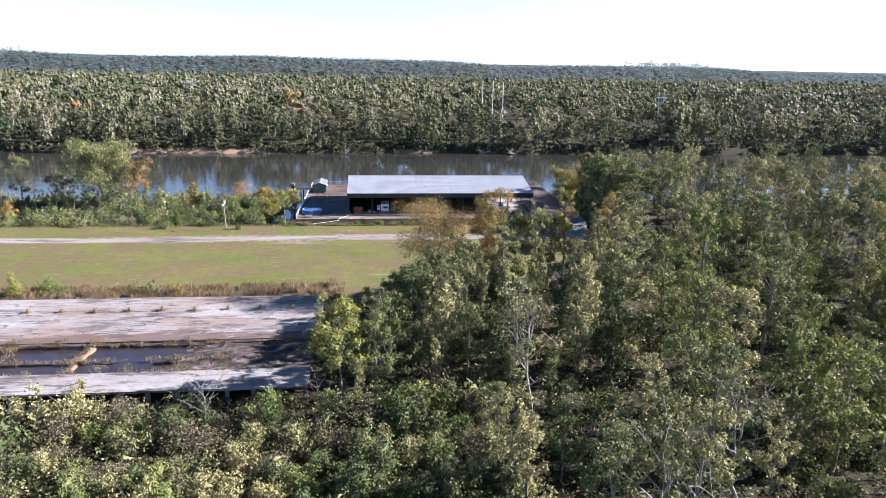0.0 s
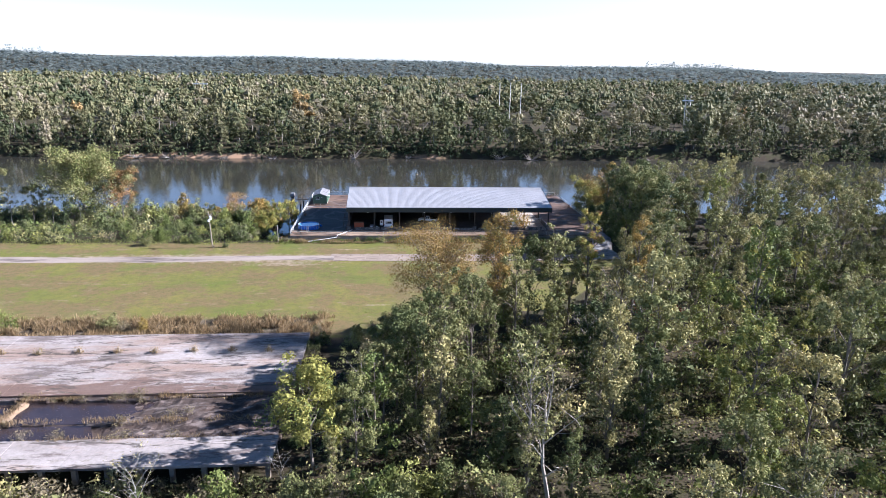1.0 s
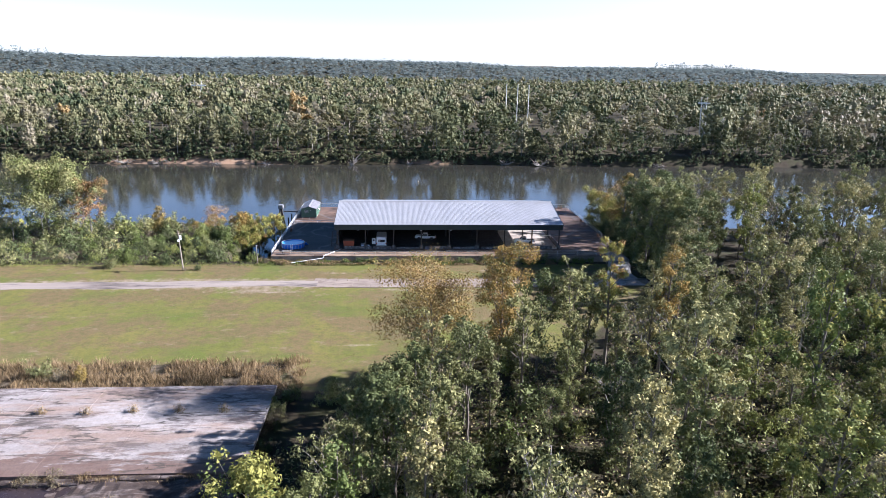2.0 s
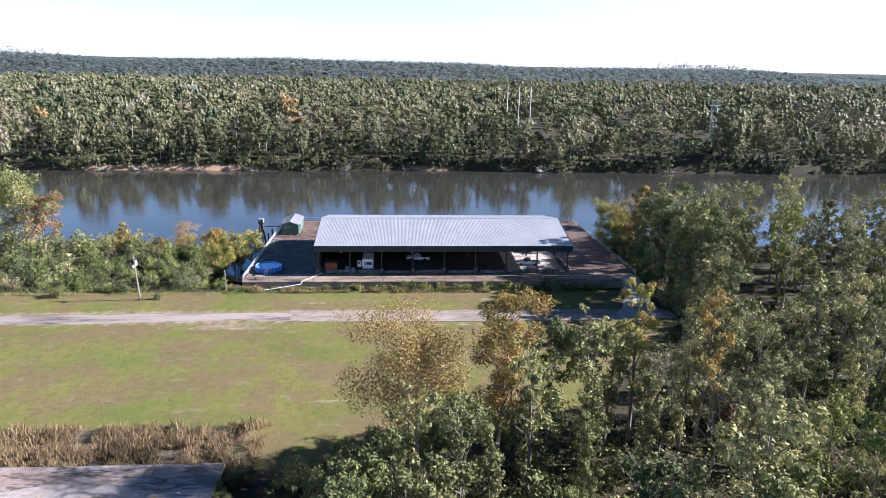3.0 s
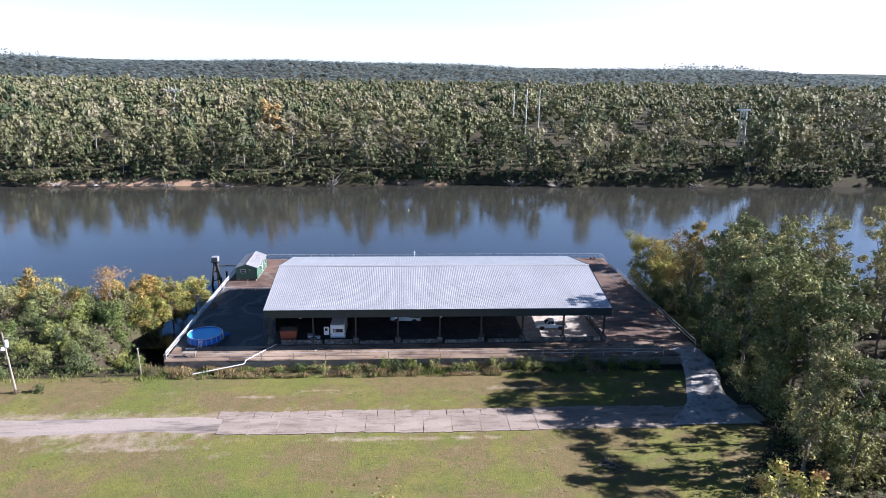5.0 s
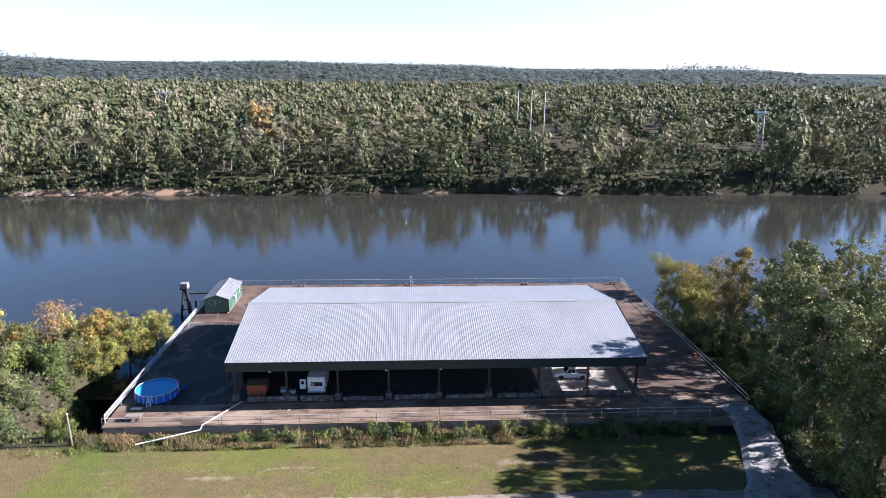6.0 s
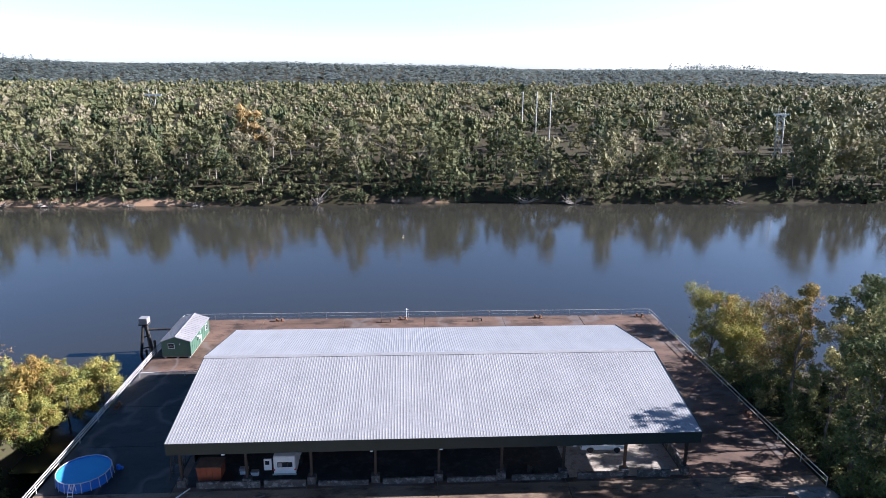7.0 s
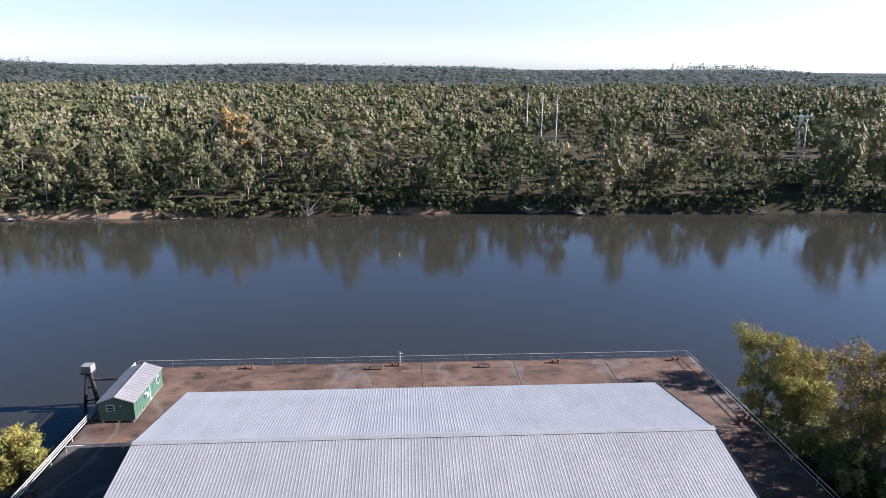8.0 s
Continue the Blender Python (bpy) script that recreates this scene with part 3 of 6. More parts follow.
# ---- open shed ----
RX0, RX1, RY0, RYM, RY1, EAVE, RIDGE = -9.6, 45.3, 185.1, 199.8, 214.6, 7.8, 10.5
FLOOR = DZ + 0.05


def build_shed():
    shed = thing("storage_shed", "long open-fronted shed with ribbed metal roof on the deck", "shed")
    roof = hang(new("roof"), shed)
    tagged(roof, "pale grey ribbed metal gable roof")
    n, w = 60, (RX1 - RX0) / 60

    def panel(y_low):
        vs, fs = [], []
        xs = []
        for k in range(3):
            x = w * k / 3
            xs += [(x + w / 3 * a, h) for a, h in ((0.0, 0.016), (0.12, 0.016), (0.3, 0.0), (0.8, 0.0))]
        xs.append((w, 0.016))
        for y, z in ((y_low, EAVE), ((y_low + RYM) / 2, (EAVE + RIDGE) / 2), (RYM, RIDGE)):
            vs += [(x, y, z + h) for x, h in xs]
            vs += [(x, y, z + h - 0.03) for x, h in xs]
        c = len(xs)
        for j in range(2):
            o = j * 2 * c
            fs += [(o + i, o + i + 1, o + i + 1 + 2 * c, o + i + 2 * c) for i in range(c - 1)]
            fs += [(o + c + i, o + c + i + 2 * c, o + c + i + 1 + 2 * c, o + c + i + 1) for i in range(c - 1)]
        fs += [(i, i + c, i + c + 1, i + 1) for i in range(c - 1)]
        return mesh_of("roof_panel", vs, fs, M["roof"])

    front, back = panel(RY0), panel(RY1)
    for me in (front, back):
        for i in range(n):
            ob = hang(new("roof_panel", me), roof)
            ob.location = (RX0 + i * w, 0, 0.002 * (i % 2))
    part("ridge_cap", extrude([(RYM - 0.45, RIDGE - 0.02), (RYM, RIDGE + 0.1), (RYM + 0.45, RIDGE - 0.02), (RYM, RIDGE + 0.06)], "x", RX0 - 0.05, RX1 + 0.05), M["roof"], shed)
    part("fascia", box(RX0, RX1, RY0 + 0.02, RY0 + 0.12, EAVE - 1.3, EAVE - 0.02), M["fascia"], shed, "dark green front fascia")
    part("fascia", box(RX0, RX1, RY1 - 0.12, RY1 - 0.02, EAVE - 1.3, EAVE - 0.02), M["fascia"], shed)
    for x in (RX0 + 0.03, RX1 - 0.11):
        part("gable", extrude([(RY0 + 0.13, EAVE - 1.3), (RY1 - 0.13, EAVE - 1.3), (RY1 - 0.13, EAVE - 0.05), (RYM, RIDGE - 0.05), (RY0 + 0.13, EAVE - 0.05)], "x", x, x + 0.08), M["fascia"], shed)
    for x in (RX0 - 0.06, RX1 + 0.01):
        for y0, y1 in ((RY0, RYM), (RY1, RYM)):
            part("rake_trim", extrude([(y0, EAVE - 0.2), (y0, EAVE + 0.07), (y1, RIDGE + 0.07), (y1, RIDGE - 0.2)], "x", x, x + 0.06), M["fascia"], shed)
    for i in range(9):
        x = -9.2 + 6.78 * i
        for y in (187.6, RYM, 212.8):
            bm = box(x - 0.13, x + 0.13, y - 0.15, y - 0.12, FLOOR, EAVE - 0.3)
            box(x - 0.13, x + 0.13, y + 0.12, y + 0.15, FLOOR, EAVE - 0.3, bm=bm)
            box(x - 0.02, x + 0.02, y - 0.12, y + 0.12, FLOOR, EAVE - 0.3, bm=bm)
            part("column", bm, M["rusty"] if i == 7 and y < 190 else M["steel"], shed)
            if y < 190:
                part("footing", box(x - 0.45, x + 0.45, y - 0.4, y + 0.4, DZ, DZ + 0.9, 0.04), M["grimy"], shed)
        bm = extrude([(RY0 + 0.2, EAVE - 0.45), (RY0 + 0.2, EAVE - 0.1), (RYM, RIDGE - 0.1), (RYM, RIDGE - 0.5)], "x", x - 0.1, x + 0.1)
        extrude([(RY1 - 0.2, EAVE - 0.45), (RY1 - 0.2, EAVE - 0.1), (RYM, RIDGE - 0.1), (RYM, RIDGE - 0.5)], "x", x - 0.1, x + 0.1, bm)
        part("rafter", bm, M["steel"], shed)
    part("bay_floor", box(32.2, 44.8, 187.3, 212.5, DZ - 0.05, FLOOR), M["pale_floor"], shed, "pale concrete floor of the end bay")
    # beyond the end bay, shade under the roof is put into the floor colour
    part("bay_floor", box(RX0 + 0.4, 32.18, 187.3, RY1 - 0.6, DZ - 0.05, FLOOR), M["shaded"], shed, "dark shaded concrete floor")
    part("back_wall", box(RX0 + 0.2, RX1 - 8, RY1 - 0.5, RY1 - 0.42, DZ, EAVE - 0.4), M["steel"], shed, "dark sheet-metal back wall")
    # unseen wall, added to keep skylight out of the shed
    part("end_wall", box(RX0 + 0.3, RX0 + 0.38, 192, RY1 - 0.55, DZ, EAVE - 0.4), M["steel"], shed, "unseen sheet-metal end wall added to keep light out")
    for x0, x1, h in ((-7.6, -1.0, 0.75), (-0.6, 3.8, 0.8), (5.1, 10.4, 0.55), (11.9, 17.4, 0.7), (18.8, 24.2, 0.6), (25.8, 31.2, 0.65), (33.0, 38.1, 0.75), (39.6, 43.3, 0.8)):
        part("low_wall", box(x0, x1, 186.95, 187.25, DZ, DZ + h, 0.03), M["grimy"], shed, "stained low concrete wall")
    part("low_wall", box(44.9, 45.25, 188.2, 197.5, DZ, DZ + 1.15, 0.04), M["grimy"], shed, "stained low concrete wall")
    for x, z in ((-4.0, EAVE - 1.42), (10.9, EAVE - 1.42), (18.0, EAVE - 1.4), (31.9, EAVE - 1.4)):
        part("floodlight", box(x - 0.16, x + 0.16, 185.05, 185.3, z, z + 0.13, 0.02), M["white"], shed)
    return shed


build_shed()


# ---- railings ----
def railing(label, posts, rails=(0.55, 1.1), r=0.045):
    ob = thing("railing", label, "railing", "railings round the deck")
    for a, b in zip(posts, posts[1:]):
        for h in rails:
            part("rail", rod((*a, DZ + h), (*b, DZ + h), r), M["rail"], ob)
    for p in posts:
        part("post", rod((*p, DZ), (*p, DZ + max(rails) + 0.03), r * 1.15), M["rail"], ob)
    return ob


def along(a, b, n):
    return [(a[0] + (b[0] - a[0]) * k / n, a[1] + (b[1] - a[1]) * k / n) for k in range(n + 1)]


railing("pale two-rail pipe railing along the front edge of the deck", along((-23.9, 181.4), (53.0, 181.6), 16), r=0.035)
railing("pale pipe railing along the wooded edge of the deck", along((59.4, 184.5), (58.6, 235.4), 11))
railing("pale pipe railing along the river edge of the deck", along((58.4, 235.4), (-23.6, 235.4), 17), r=0.03)
railing("white pipe railing above the overgrown bank", along((-23.9, 182.2), (-23.8, 234.8), 11), rails=(0.5, 0.85, 1.15), r=0.055)


# ---- vehicles ----
def wheel(parent, x, y, r=0.36, w=0.24):
    t = thing("wheel", "", "")
    hang(t, parent)
    t.matrix_basis = pose(x, y, r, 90, 0, 0)
    hang(part("tyre", ring([(r * 0.62, -w / 2), (r * 0.95, -w / 2), (r, -w / 3), (r, w / 3), (r * 0.95, w / 2), (r * 0.62, w / 2)], 16), M["rubber"]), t)
    hang(part("rim", ring([(r * 0.6, -w * 0.42), (r * 0.6, w * 0.42)], 12), M["rail"]), t)


def pickup(x, y, turn, label):
    ob = thing("pickup_truck", label, "pickup truck", at=(x, y, FLOOR), turn=turn)
    hull = [(-2.6, 0.45), (-2.62, 0.95), (-0.55, 0.98), (-0.5, 1.02), (1.0, 1.05), (2.35, 0.95), (2.55, 0.8), (2.55, 0.42), (2.05, 0.4), (1.95, 0.62), (1.75, 0.75), (1.4, 0.75), (1.2, 0.62), (1.1, 0.38), (-1.1, 0.38), (-1.2, 0.62), (-1.4, 0.75), (-1.75, 0.75), (-1.95, 0.62), (-2.05, 0.42)]
    bm = extrude(hull, "y", -0.86, 0.86)
    bmesh.ops.bevel(bm, geom=[e for e in bm.edges if abs(e.verts[0].co.y - e.verts[1].co.y) < 0.01 and e.verts[0].co.z > 0.7], offset=0.05, segments=1, affect="EDGES")
    part("body", bm, M["white"], ob, "white painted body")
    bm = bmesh.new()
    lo = [(-0.62, -0.82), (1.05, -0.82), (1.05, 0.82), (-0.62, 0.82)]
    hi = [(-0.5, -0.68), (0.45, -0.68), (0.45, 0.68), (-0.5, 0.68)]
    a = [bm.verts.new((*p, 1.0)) for p in lo]
    b = [bm.verts.new((*p, 1.62)) for p in hi]
    for k in range(4):
        bm.faces.new((a[k], a[(k + 1) % 4], b[(k + 1) % 4], b[k]))
    bm.faces.new(b)
    bm.faces.new(a[::-1])
    part("cab", bm, M["white"], ob)
    for s in (-1, 1):
        for x0, x1, t0, t1 in ((-0.5, 0.05, -0.42, 0.03), (0.12, 0.85, 0.1, 0.42)):
            bm = bmesh.new()
            q = [(x0, 1.07), (x1, 1.07), (t1, 1.55), (t0, 1.55)]
            v = [bm.verts.new((px, s * (0.835 - 0.14 * (pz - 1.0) / 0.62), pz)) for px, pz in q]
            v2 = [bm.verts.new((px, s * (0.8 - 0.14 * (pz - 1.0) / 0.62), pz)) for px, pz in q]
            for k in range(4):
                bm.faces.new((v[k], v[(k + 1) % 4], v2[(k + 1) % 4], v2[k]))
            bm.faces.new(v)
            bm.faces.new(v2)
            part("side_window", bm, M["glass"], ob)
        part("headlight", box(2.48, 2.57, s * 0.66 - 0.15, s * 0.66 + 0.15, 0.62, 0.8, 0.02), M["glass"], ob)
        part("tail_light", box(-2.65, -2.58, s * 0.75 - 0.08, s * 0.75 + 0.08, 0.6, 0.88, 0.02), M["red_light"], ob)
        part("mirror", box(0.75, 0.85, s * 0.88 - 0.1, s * 0.88 + 0.1, 1.08, 1.25, 0.02), M["rubber"], ob)
    bm = extrude([(0.98, 1.06), (1.02, 1.1), (0.5, 1.58), (0.46, 1.55)], "y", -0.64, 0.64)
    part("windscreen", bm, M["glass"], ob)
    part("bed_liner", box(-2.52, -0.68, -0.75, 0.75, 0.9, 0.99), M["rubber"], ob)
    part("front_bumper", box(2.5, 2.68, -0.84, 0.84, 0.42, 0.58, 0.03), M["rail"], ob)
    part("rear_bumper", box(-2.75, -2.6, -0.84, 0.84, 0.42, 0.56, 0.03), M["rail"], ob)
    for px in (-1.58, 1.58):
        for py in (-0.78, 0.78):
            wheel(ob, px, py)
    return ob


pickup(37.3, 192.6, 178, "white extended-cab pickup truck parked half in sun under the roof")
pickup(12.4, 196.5, 176, "white pickup truck parked deep in the shade of the shed")


def camper(x, y, turn):
    ob = thing("travel_trailer", "white box-shaped travel trailer with dark rear window under the roof", "trailer", at=(x, y, FLOOR), turn=turn)
    bm = box(-1.18, 1.18, 0, 5.2, 0.35, 2.65, 0.12)
    part("body", bm, M["white"], ob)
    part("window_frame", box(-0.75, 0.85, -0.05, 0.02, 1.35, 1.95, 0.02), M["rubber"], ob)
    for x0 in (-0.68, -0.15, 0.38):
        part("pane", box(x0, x0 + 0.42, -0.065, -0.04, 1.42, 1.88), M["glass"] if x0 > -0.2 else M["hut_roof"], ob)
    part("bumper", box(-1.3, 1.3, -0.16, -0.02, 0.45, 0.62, 0.03), M["rail"], ob)
    for s in (-1, 1):
        part("tail_light", box(s * 1.12 - 0.12, s * 1.12 + 0.12, -0.04, 0.0, 0.95, 1.15, 0.02), M["red_light"], ob)
        wheel(ob, s * 1.2, 2.3)
        wheel(ob, s * 1.2, 3.1)
    door = part("open_door", box(-2.25, -1.42, 0.3, 0.38, 0.8, 2.2, 0.02), M["white"], ob, "white door panel standing open")
    part("door_window", box(-2.1, -1.65, 0.27, 0.3, 1.5, 1.95), M["glass"], door)
    part("hitch", rod((0, 5.2, 0.55), (0, 6.3, 0.5), 0.07), M["steel"], ob)
    return ob


camper(1.35, 188.5, 0)


def bin_thing():
    ob = thing("metal_bin", "faded orange-red metal bin on the shed floor", "bin", at=(-6.55, 189.0, FLOOR))
    bm = extrude([(-1.2, 0.2), (1.2, 0.2), (1.3, 1.75), (-1.3, 1.75)], "y", -0.9, 0.9)
    part("tub", bm, M["orange"], ob)
    for px in (-0.9, -0.3, 0.3, 0.9):
        part("rib", box(px - 0.05, px + 0.05, -0.97, -0.88, 0.25, 1.7), M["orange"], ob)
    part("rim", box(-1.36, 1.36, -0.98, 0.98, 1.74, 1.84, 0.02), M["rusty"], ob)
    for px in (-0.9, 0.9):
        part("skid", box(px - 0.1, px + 0.1, -0.9, 0.9, 0, 0.2), M["steel"], ob)
    g = thing("generator", "small pale grey and white portable generator on the shed floor", "generator", at=(-3.2, 189.4, FLOOR))
    part("tank", box(-0.45, 0.45, -0.3, 0.3, 0.5, 0.85, 0.06), M["hut_roof"], g)
    part("engine", box(-0.4, 0.4, -0.28, 0.28, 0.12, 0.5, 0.03), M["white"], g)
    for px in (-0.5, 0.5):
        part("frame", rod((px, -0.32, 0.0), (px, -0.32, 0.9), 0.03), M["steel"], g)
        part("frame", rod((px, 0.32, 0.0), (px, 0.32, 0.9), 0.03), M["steel"], g)
    c = thing("storage_cooler", "white storage cooler with grey lid", "cooler", at=(-2.0, 189.2, FLOOR))
    part("tub", box(-0.4, 0.4, -0.25, 0.25, 0, 0.45, 0.04), M["white"], c)
    part("lid", box(-0.42, 0.42, -0.27, 0.27, 0.45, 0.55, 0.03), M["hut_roof"], c)
    a = thing("scaffold_frame", "dark steel scaffold frame leaning at the shed corner", "scaffold", at=(-10.0, 188.6, DZ))
    for px, lean in ((-0.9, 0.5), (0.1, 0.9)):
        part("upright", rod((px, 0, 0), (px + lean, 0.4, 4.0), 0.06), M["steel"], a)
        part("upright", rod((px, 1.2, 0), (px + lean, 1.3, 4.0), 0.06), M["steel"], a)
    for h in (1.0, 2.0, 3.0):
        part("rung", rod((-0.9 + 0.125 * h, 0.1 * h, h), (0.1 + 0.22 * h, 0.1 * h, h), 0.045), M["steel"], a)


bin_thing()


def drums():
    first = thing("oil_drum", "dark upright steel drum against the low wall", "drum", "drums under the roof", at=(28.0, 188.5, FLOOR))
    part("shell", ring([(0.28, 0), (0.29, 0.02), (0.29, 0.3), (0.305, 0.31), (0.29, 0.33), (0.29, 0.6), (0.305, 0.61), (0.29, 0.63), (0.29, 0.87), (0.27, 0.89)], 16), M["steel"], first)
    part("bung", ring([(0.04, 0.89), (0.04, 0.92)], 8), M["rusty"], first)
    for x, y in ((28.7, 188.6), (25.2, 189.0)):
        copy_thing(first, pose(x, y, FLOOR))
    tagged(thing("gate_frame", "pale tubular gate leaning inside the shed end", "gate", at=(43.6, 195.0, FLOOR)))


drums()
gate = bpy.data.objects["gate_frame"]
for h in (0.25, 1.35):
    part("rail", rod((-1.6, 0, h), (1.0, 0, h), 0.04), M["rail"], gate)
for px in (-1.6, -0.3, 1.0):
    part("upright", rod((px, 0, 0.0), (px, 0, 1.4), 0.04), M["rail"], gate)


# ---- pool, hut and deck clutter ----
def pool():
    ob = thing("swimming_pool", "round blue above-ground frame pool standing on the deck", "pool", at=(-20.1, 189.5, DZ))
    R, H = 2.72, 1.12
    part("wall", ring([(R - 0.02, 0.0), (R + 0.05, 0.25), (R, H), (R - 0.06, H), (R - 0.06, 0.4)], 40, cap=(True, False)), M["blue"], ob, "bright blue vinyl wall")
    part("pool_water", ring([(R - 0.07, 0.5), (R - 0.07, 0.98)], 40), M["pool_water"], ob, "clear pale-blue water")
    n = 20
    for k in range(n):
        a, b = math.tau * k / n, math.tau * (k + 1) / n
        part("rim_tube", rod(((R) * math.cos(a), R * math.sin(a), H), (R * math.cos(b), R * math.sin(b), H), 0.045), M["rail"], ob)
        part("leg", rod(((R + 0.12) * math.cos(a), (R + 0.12) * math.sin(a), 0), ((R + 0.02) * math.cos(a), (R + 0.02) * math.sin(a), H), 0.035), M["rail"], ob)
    p = thing("pool_pump", "small blue pool filter pump on the deck", "pump", at=(-17.2, 191.0, DZ))
    part("housing", ring([(0.2, 0), (0.22, 0.1), (0.22, 0.5), (0.12, 0.62)], 14), M["blue"], p)
    part("motor", box(0.1, 0.5, -0.14, 0.14, 0.05, 0.35, 0.03), M["blue"], p)
    d = thing("pool_ladder", "white A-frame pool ladder beside the pool", "ladder", at=(-20.0, 186.1, DZ))
    for s in (-0.25, 0.25):
        part("side", rod((s, -0.35, 0), (s, 0.5, 1.35), 0.035), M["white"], d)
        part("side", rod((s, 0.75, 0.0), (s, 0.5, 1.35), 0.035), M["white"], d)
    for h in (0.3, 0.65, 1.0):
        part("rung", rod((-0.25, -0.35 + 0.63 * h, h), (0.25, -0.35 + 0.63 * h, h), 0.03), M["white"], d)
    f = thing("float_tray", "white plastic tray lying before the pool", "tray", at=(-21.4, 185.7, DZ))
    part("tray", box(-0.7, 0.7, -0.25, 0.25, 0, 0.1, 0.03), M["white"], f)
    part("lip", box(-0.72, 0.72, -0.27, -0.22, 0.08, 0.16, 0.02), M["white"], f)


pool()


def table():
    ob = thing("work_table", "weathered wooden table near the deck corner", "table", at=(-20.6, 182.8, DZ))
    part("tabletop", box(-1.0, 1.0, -0.45, 0.45, 0.72, 0.78, 0.01), M["wood"], ob)
    for x in (-0.9, 0.9):
        for y in (-0.38, 0.38):
            part("leg", box(x - 0.05, x + 0.05, y - 0.05, y + 0.05, 0, 0.72), M["wood"], ob)
        part("brace", box(x - 0.03, x + 0.03, -0.36, 0.36, 0.3, 0.38), M["wood"], ob)


table()
pipe = thing("drain_pipe", "long white plastic pipe lying across the deck edge", "pipe")
part("length", rod((-8.3, 187.0, DZ + 0.1), (-11.8, 181.1, DZ + 0.12), 0.07, 8), M["white"], pipe)
part("length", rod((-11.8, 181.1, DZ + 0.1), (-12.0, 180.9, DZ - 0.4), 0.09, 8), M["white"], pipe)
part("length", rod((-12.0, 180.9, DZ - 0.4), (-19.0, 178.6, 0.35), 0.08, 8), M["white"], pipe)
hose = thing("hose_loop", "dark loop of hose lying on the deck", "hose", at=(-9.8, 185.0, DZ))
for k in range(7):
    a, b = 0.4 + 0.42 * k, 0.4 + 0.42 * (k + 1)
    part("segment", rod((0.7 * math.cos(a), 0.55 * math.sin(a), 0.05), (0.7 * math.cos(b), 0.55 * math.sin(b), 0.05), 0.05), M["rubber"], hose)
for px, py, tr in ((-3.0, 185.2, 100), (-0.9, 185.3, 20), (-1.6, 184.9, 60)):
    bd = thing("loose_board", "short bleached board lying on the deck", "board", "loose boards", at=(px, py, DZ), turn=tr)
    part("plank", box(-0.7, 0.7, -0.1, 0.1, 0.0, 0.06, 0.01), M["driftwood"], bd)


def hut():
    X0, X1, Y0, Y1, Z0, Z1, ZR = -22.4, -18.1, 219.8, 229.4, DZ + 0.35, DZ + 2.75, DZ + 3.5
    ob = thing("hut", "green metal-roofed portable hut on short blocks on the deck", "hut")
    gab = [(X0, Z0), (X1, Z0), (X1, Z1), ((X0 + X1) / 2, ZR - 0.1), (X0, Z1)]
    part("wall", extrude(gab, "y", Y0, Y0 + 0.12), M["green_wall"], ob)
    part("wall", extrude(gab, "y", Y1 - 0.12, Y1), M["green_wall"], ob)
    part("wall", box(X0, X0 + 0.12, Y0 + 0.12, Y1 - 0.12, Z0, Z1), M["green_wall"], ob)
    part("wall", box(X1 - 0.12, X1, Y0 + 0.12, Y1 - 0.12, Z0, Z1), M["green_wall"], ob)
    part("floor", box(X0, X1, Y0, Y1, Z0 - 0.12, Z0), M["wood"], ob)
    xm = (X0 + X1) / 2
    for x, s in ((X0, -1), (X1, 1)):
        e = x + s * 0.18
        z = Z1 - 0.06
        part("roof_slope", extrude([(e, z), (xm, ZR), (xm, ZR + 0.06), (e, z + 0.06)], "y", Y0 - 0.2, Y1 + 0.2), M["hut_roof"], ob, "pale grey metal roof slope")
        for k in range(16):
            y = Y0 - 0.1 + k * (Y1 - Y0 + 0.2) / 15
            part("seam", extrude([(e, z + 0.06), (xm, ZR + 0.06), (xm, ZR + 0.09), (e, z + 0.09)], "y", y - 0.02, y + 0.02), M["hut_roof"], ob)
    part("ridge_cap", extrude([(xm - 0.2, ZR + 0.03), (xm, ZR + 0.13), (xm + 0.2, ZR + 0.03)], "y", Y0 - 0.22, Y1 + 0.22), M["hut_roof"], ob)
    for k in range(1, 11):
        y = Y0 + k * (Y1 - Y0) / 11
        part("batten", box(X1 + 0.001, X1 + 0.03, y - 0.03, y + 0.03, Z0, Z1 - 0.02), M["green_wall"], ob)

    def window(name, x0, x1, y0, y1, z0, z1, axis):
        f = part("window_frame", box(x0, x1, y0, y1, z0, z1, 0.01), M["white"], ob, "white window frame")
        if axis == "y":
            for a, b in ((z0 + 0.08, (z0 + z1) / 2 - 0.03), ((z0 + z1) / 2 + 0.03, z1 - 0.08)):
                part("pane", box(x0 + 0.08, x1 - 0.08, y0 - 0.012, y0, a, b), M["glass"], f)
        else:
            for a, b in ((z0 + 0.08, (z0 + z1) / 2 - 0.03), ((z0 + z1) / 2 + 0.03, z1 - 0.08)):
                part("pane", box(x1, x1 + 0.012, y0 + 0.08, y1 - 0.08, a, b), M["glass"], f)

    window("front", X0 + 0.95, X0 + 1.95, Y0 - 0.04, Y0 + 0.0, Z0 + 1.25, Z0 + 2.1, "y")
    window("side", X1, X1 + 0.05, Y1 - 2.0, Y1 - 1.1, Z0 + 0.95, Z0 + 1.95, "x")
    part("door", box(X1, X1 + 0.05, Y0 + 4.2, Y0 + 5.1, Z0 + 0.02, Z0 + 2.0, 0.01), M["green_wall"], ob, "green door")
    part("door_trim", box(X1 + 0.05, X1 + 0.075, Y0 + 5.0, Y0 + 5.12, Z0 + 0.02, Z0 + 2.05), M["white"], ob, "white door trim")
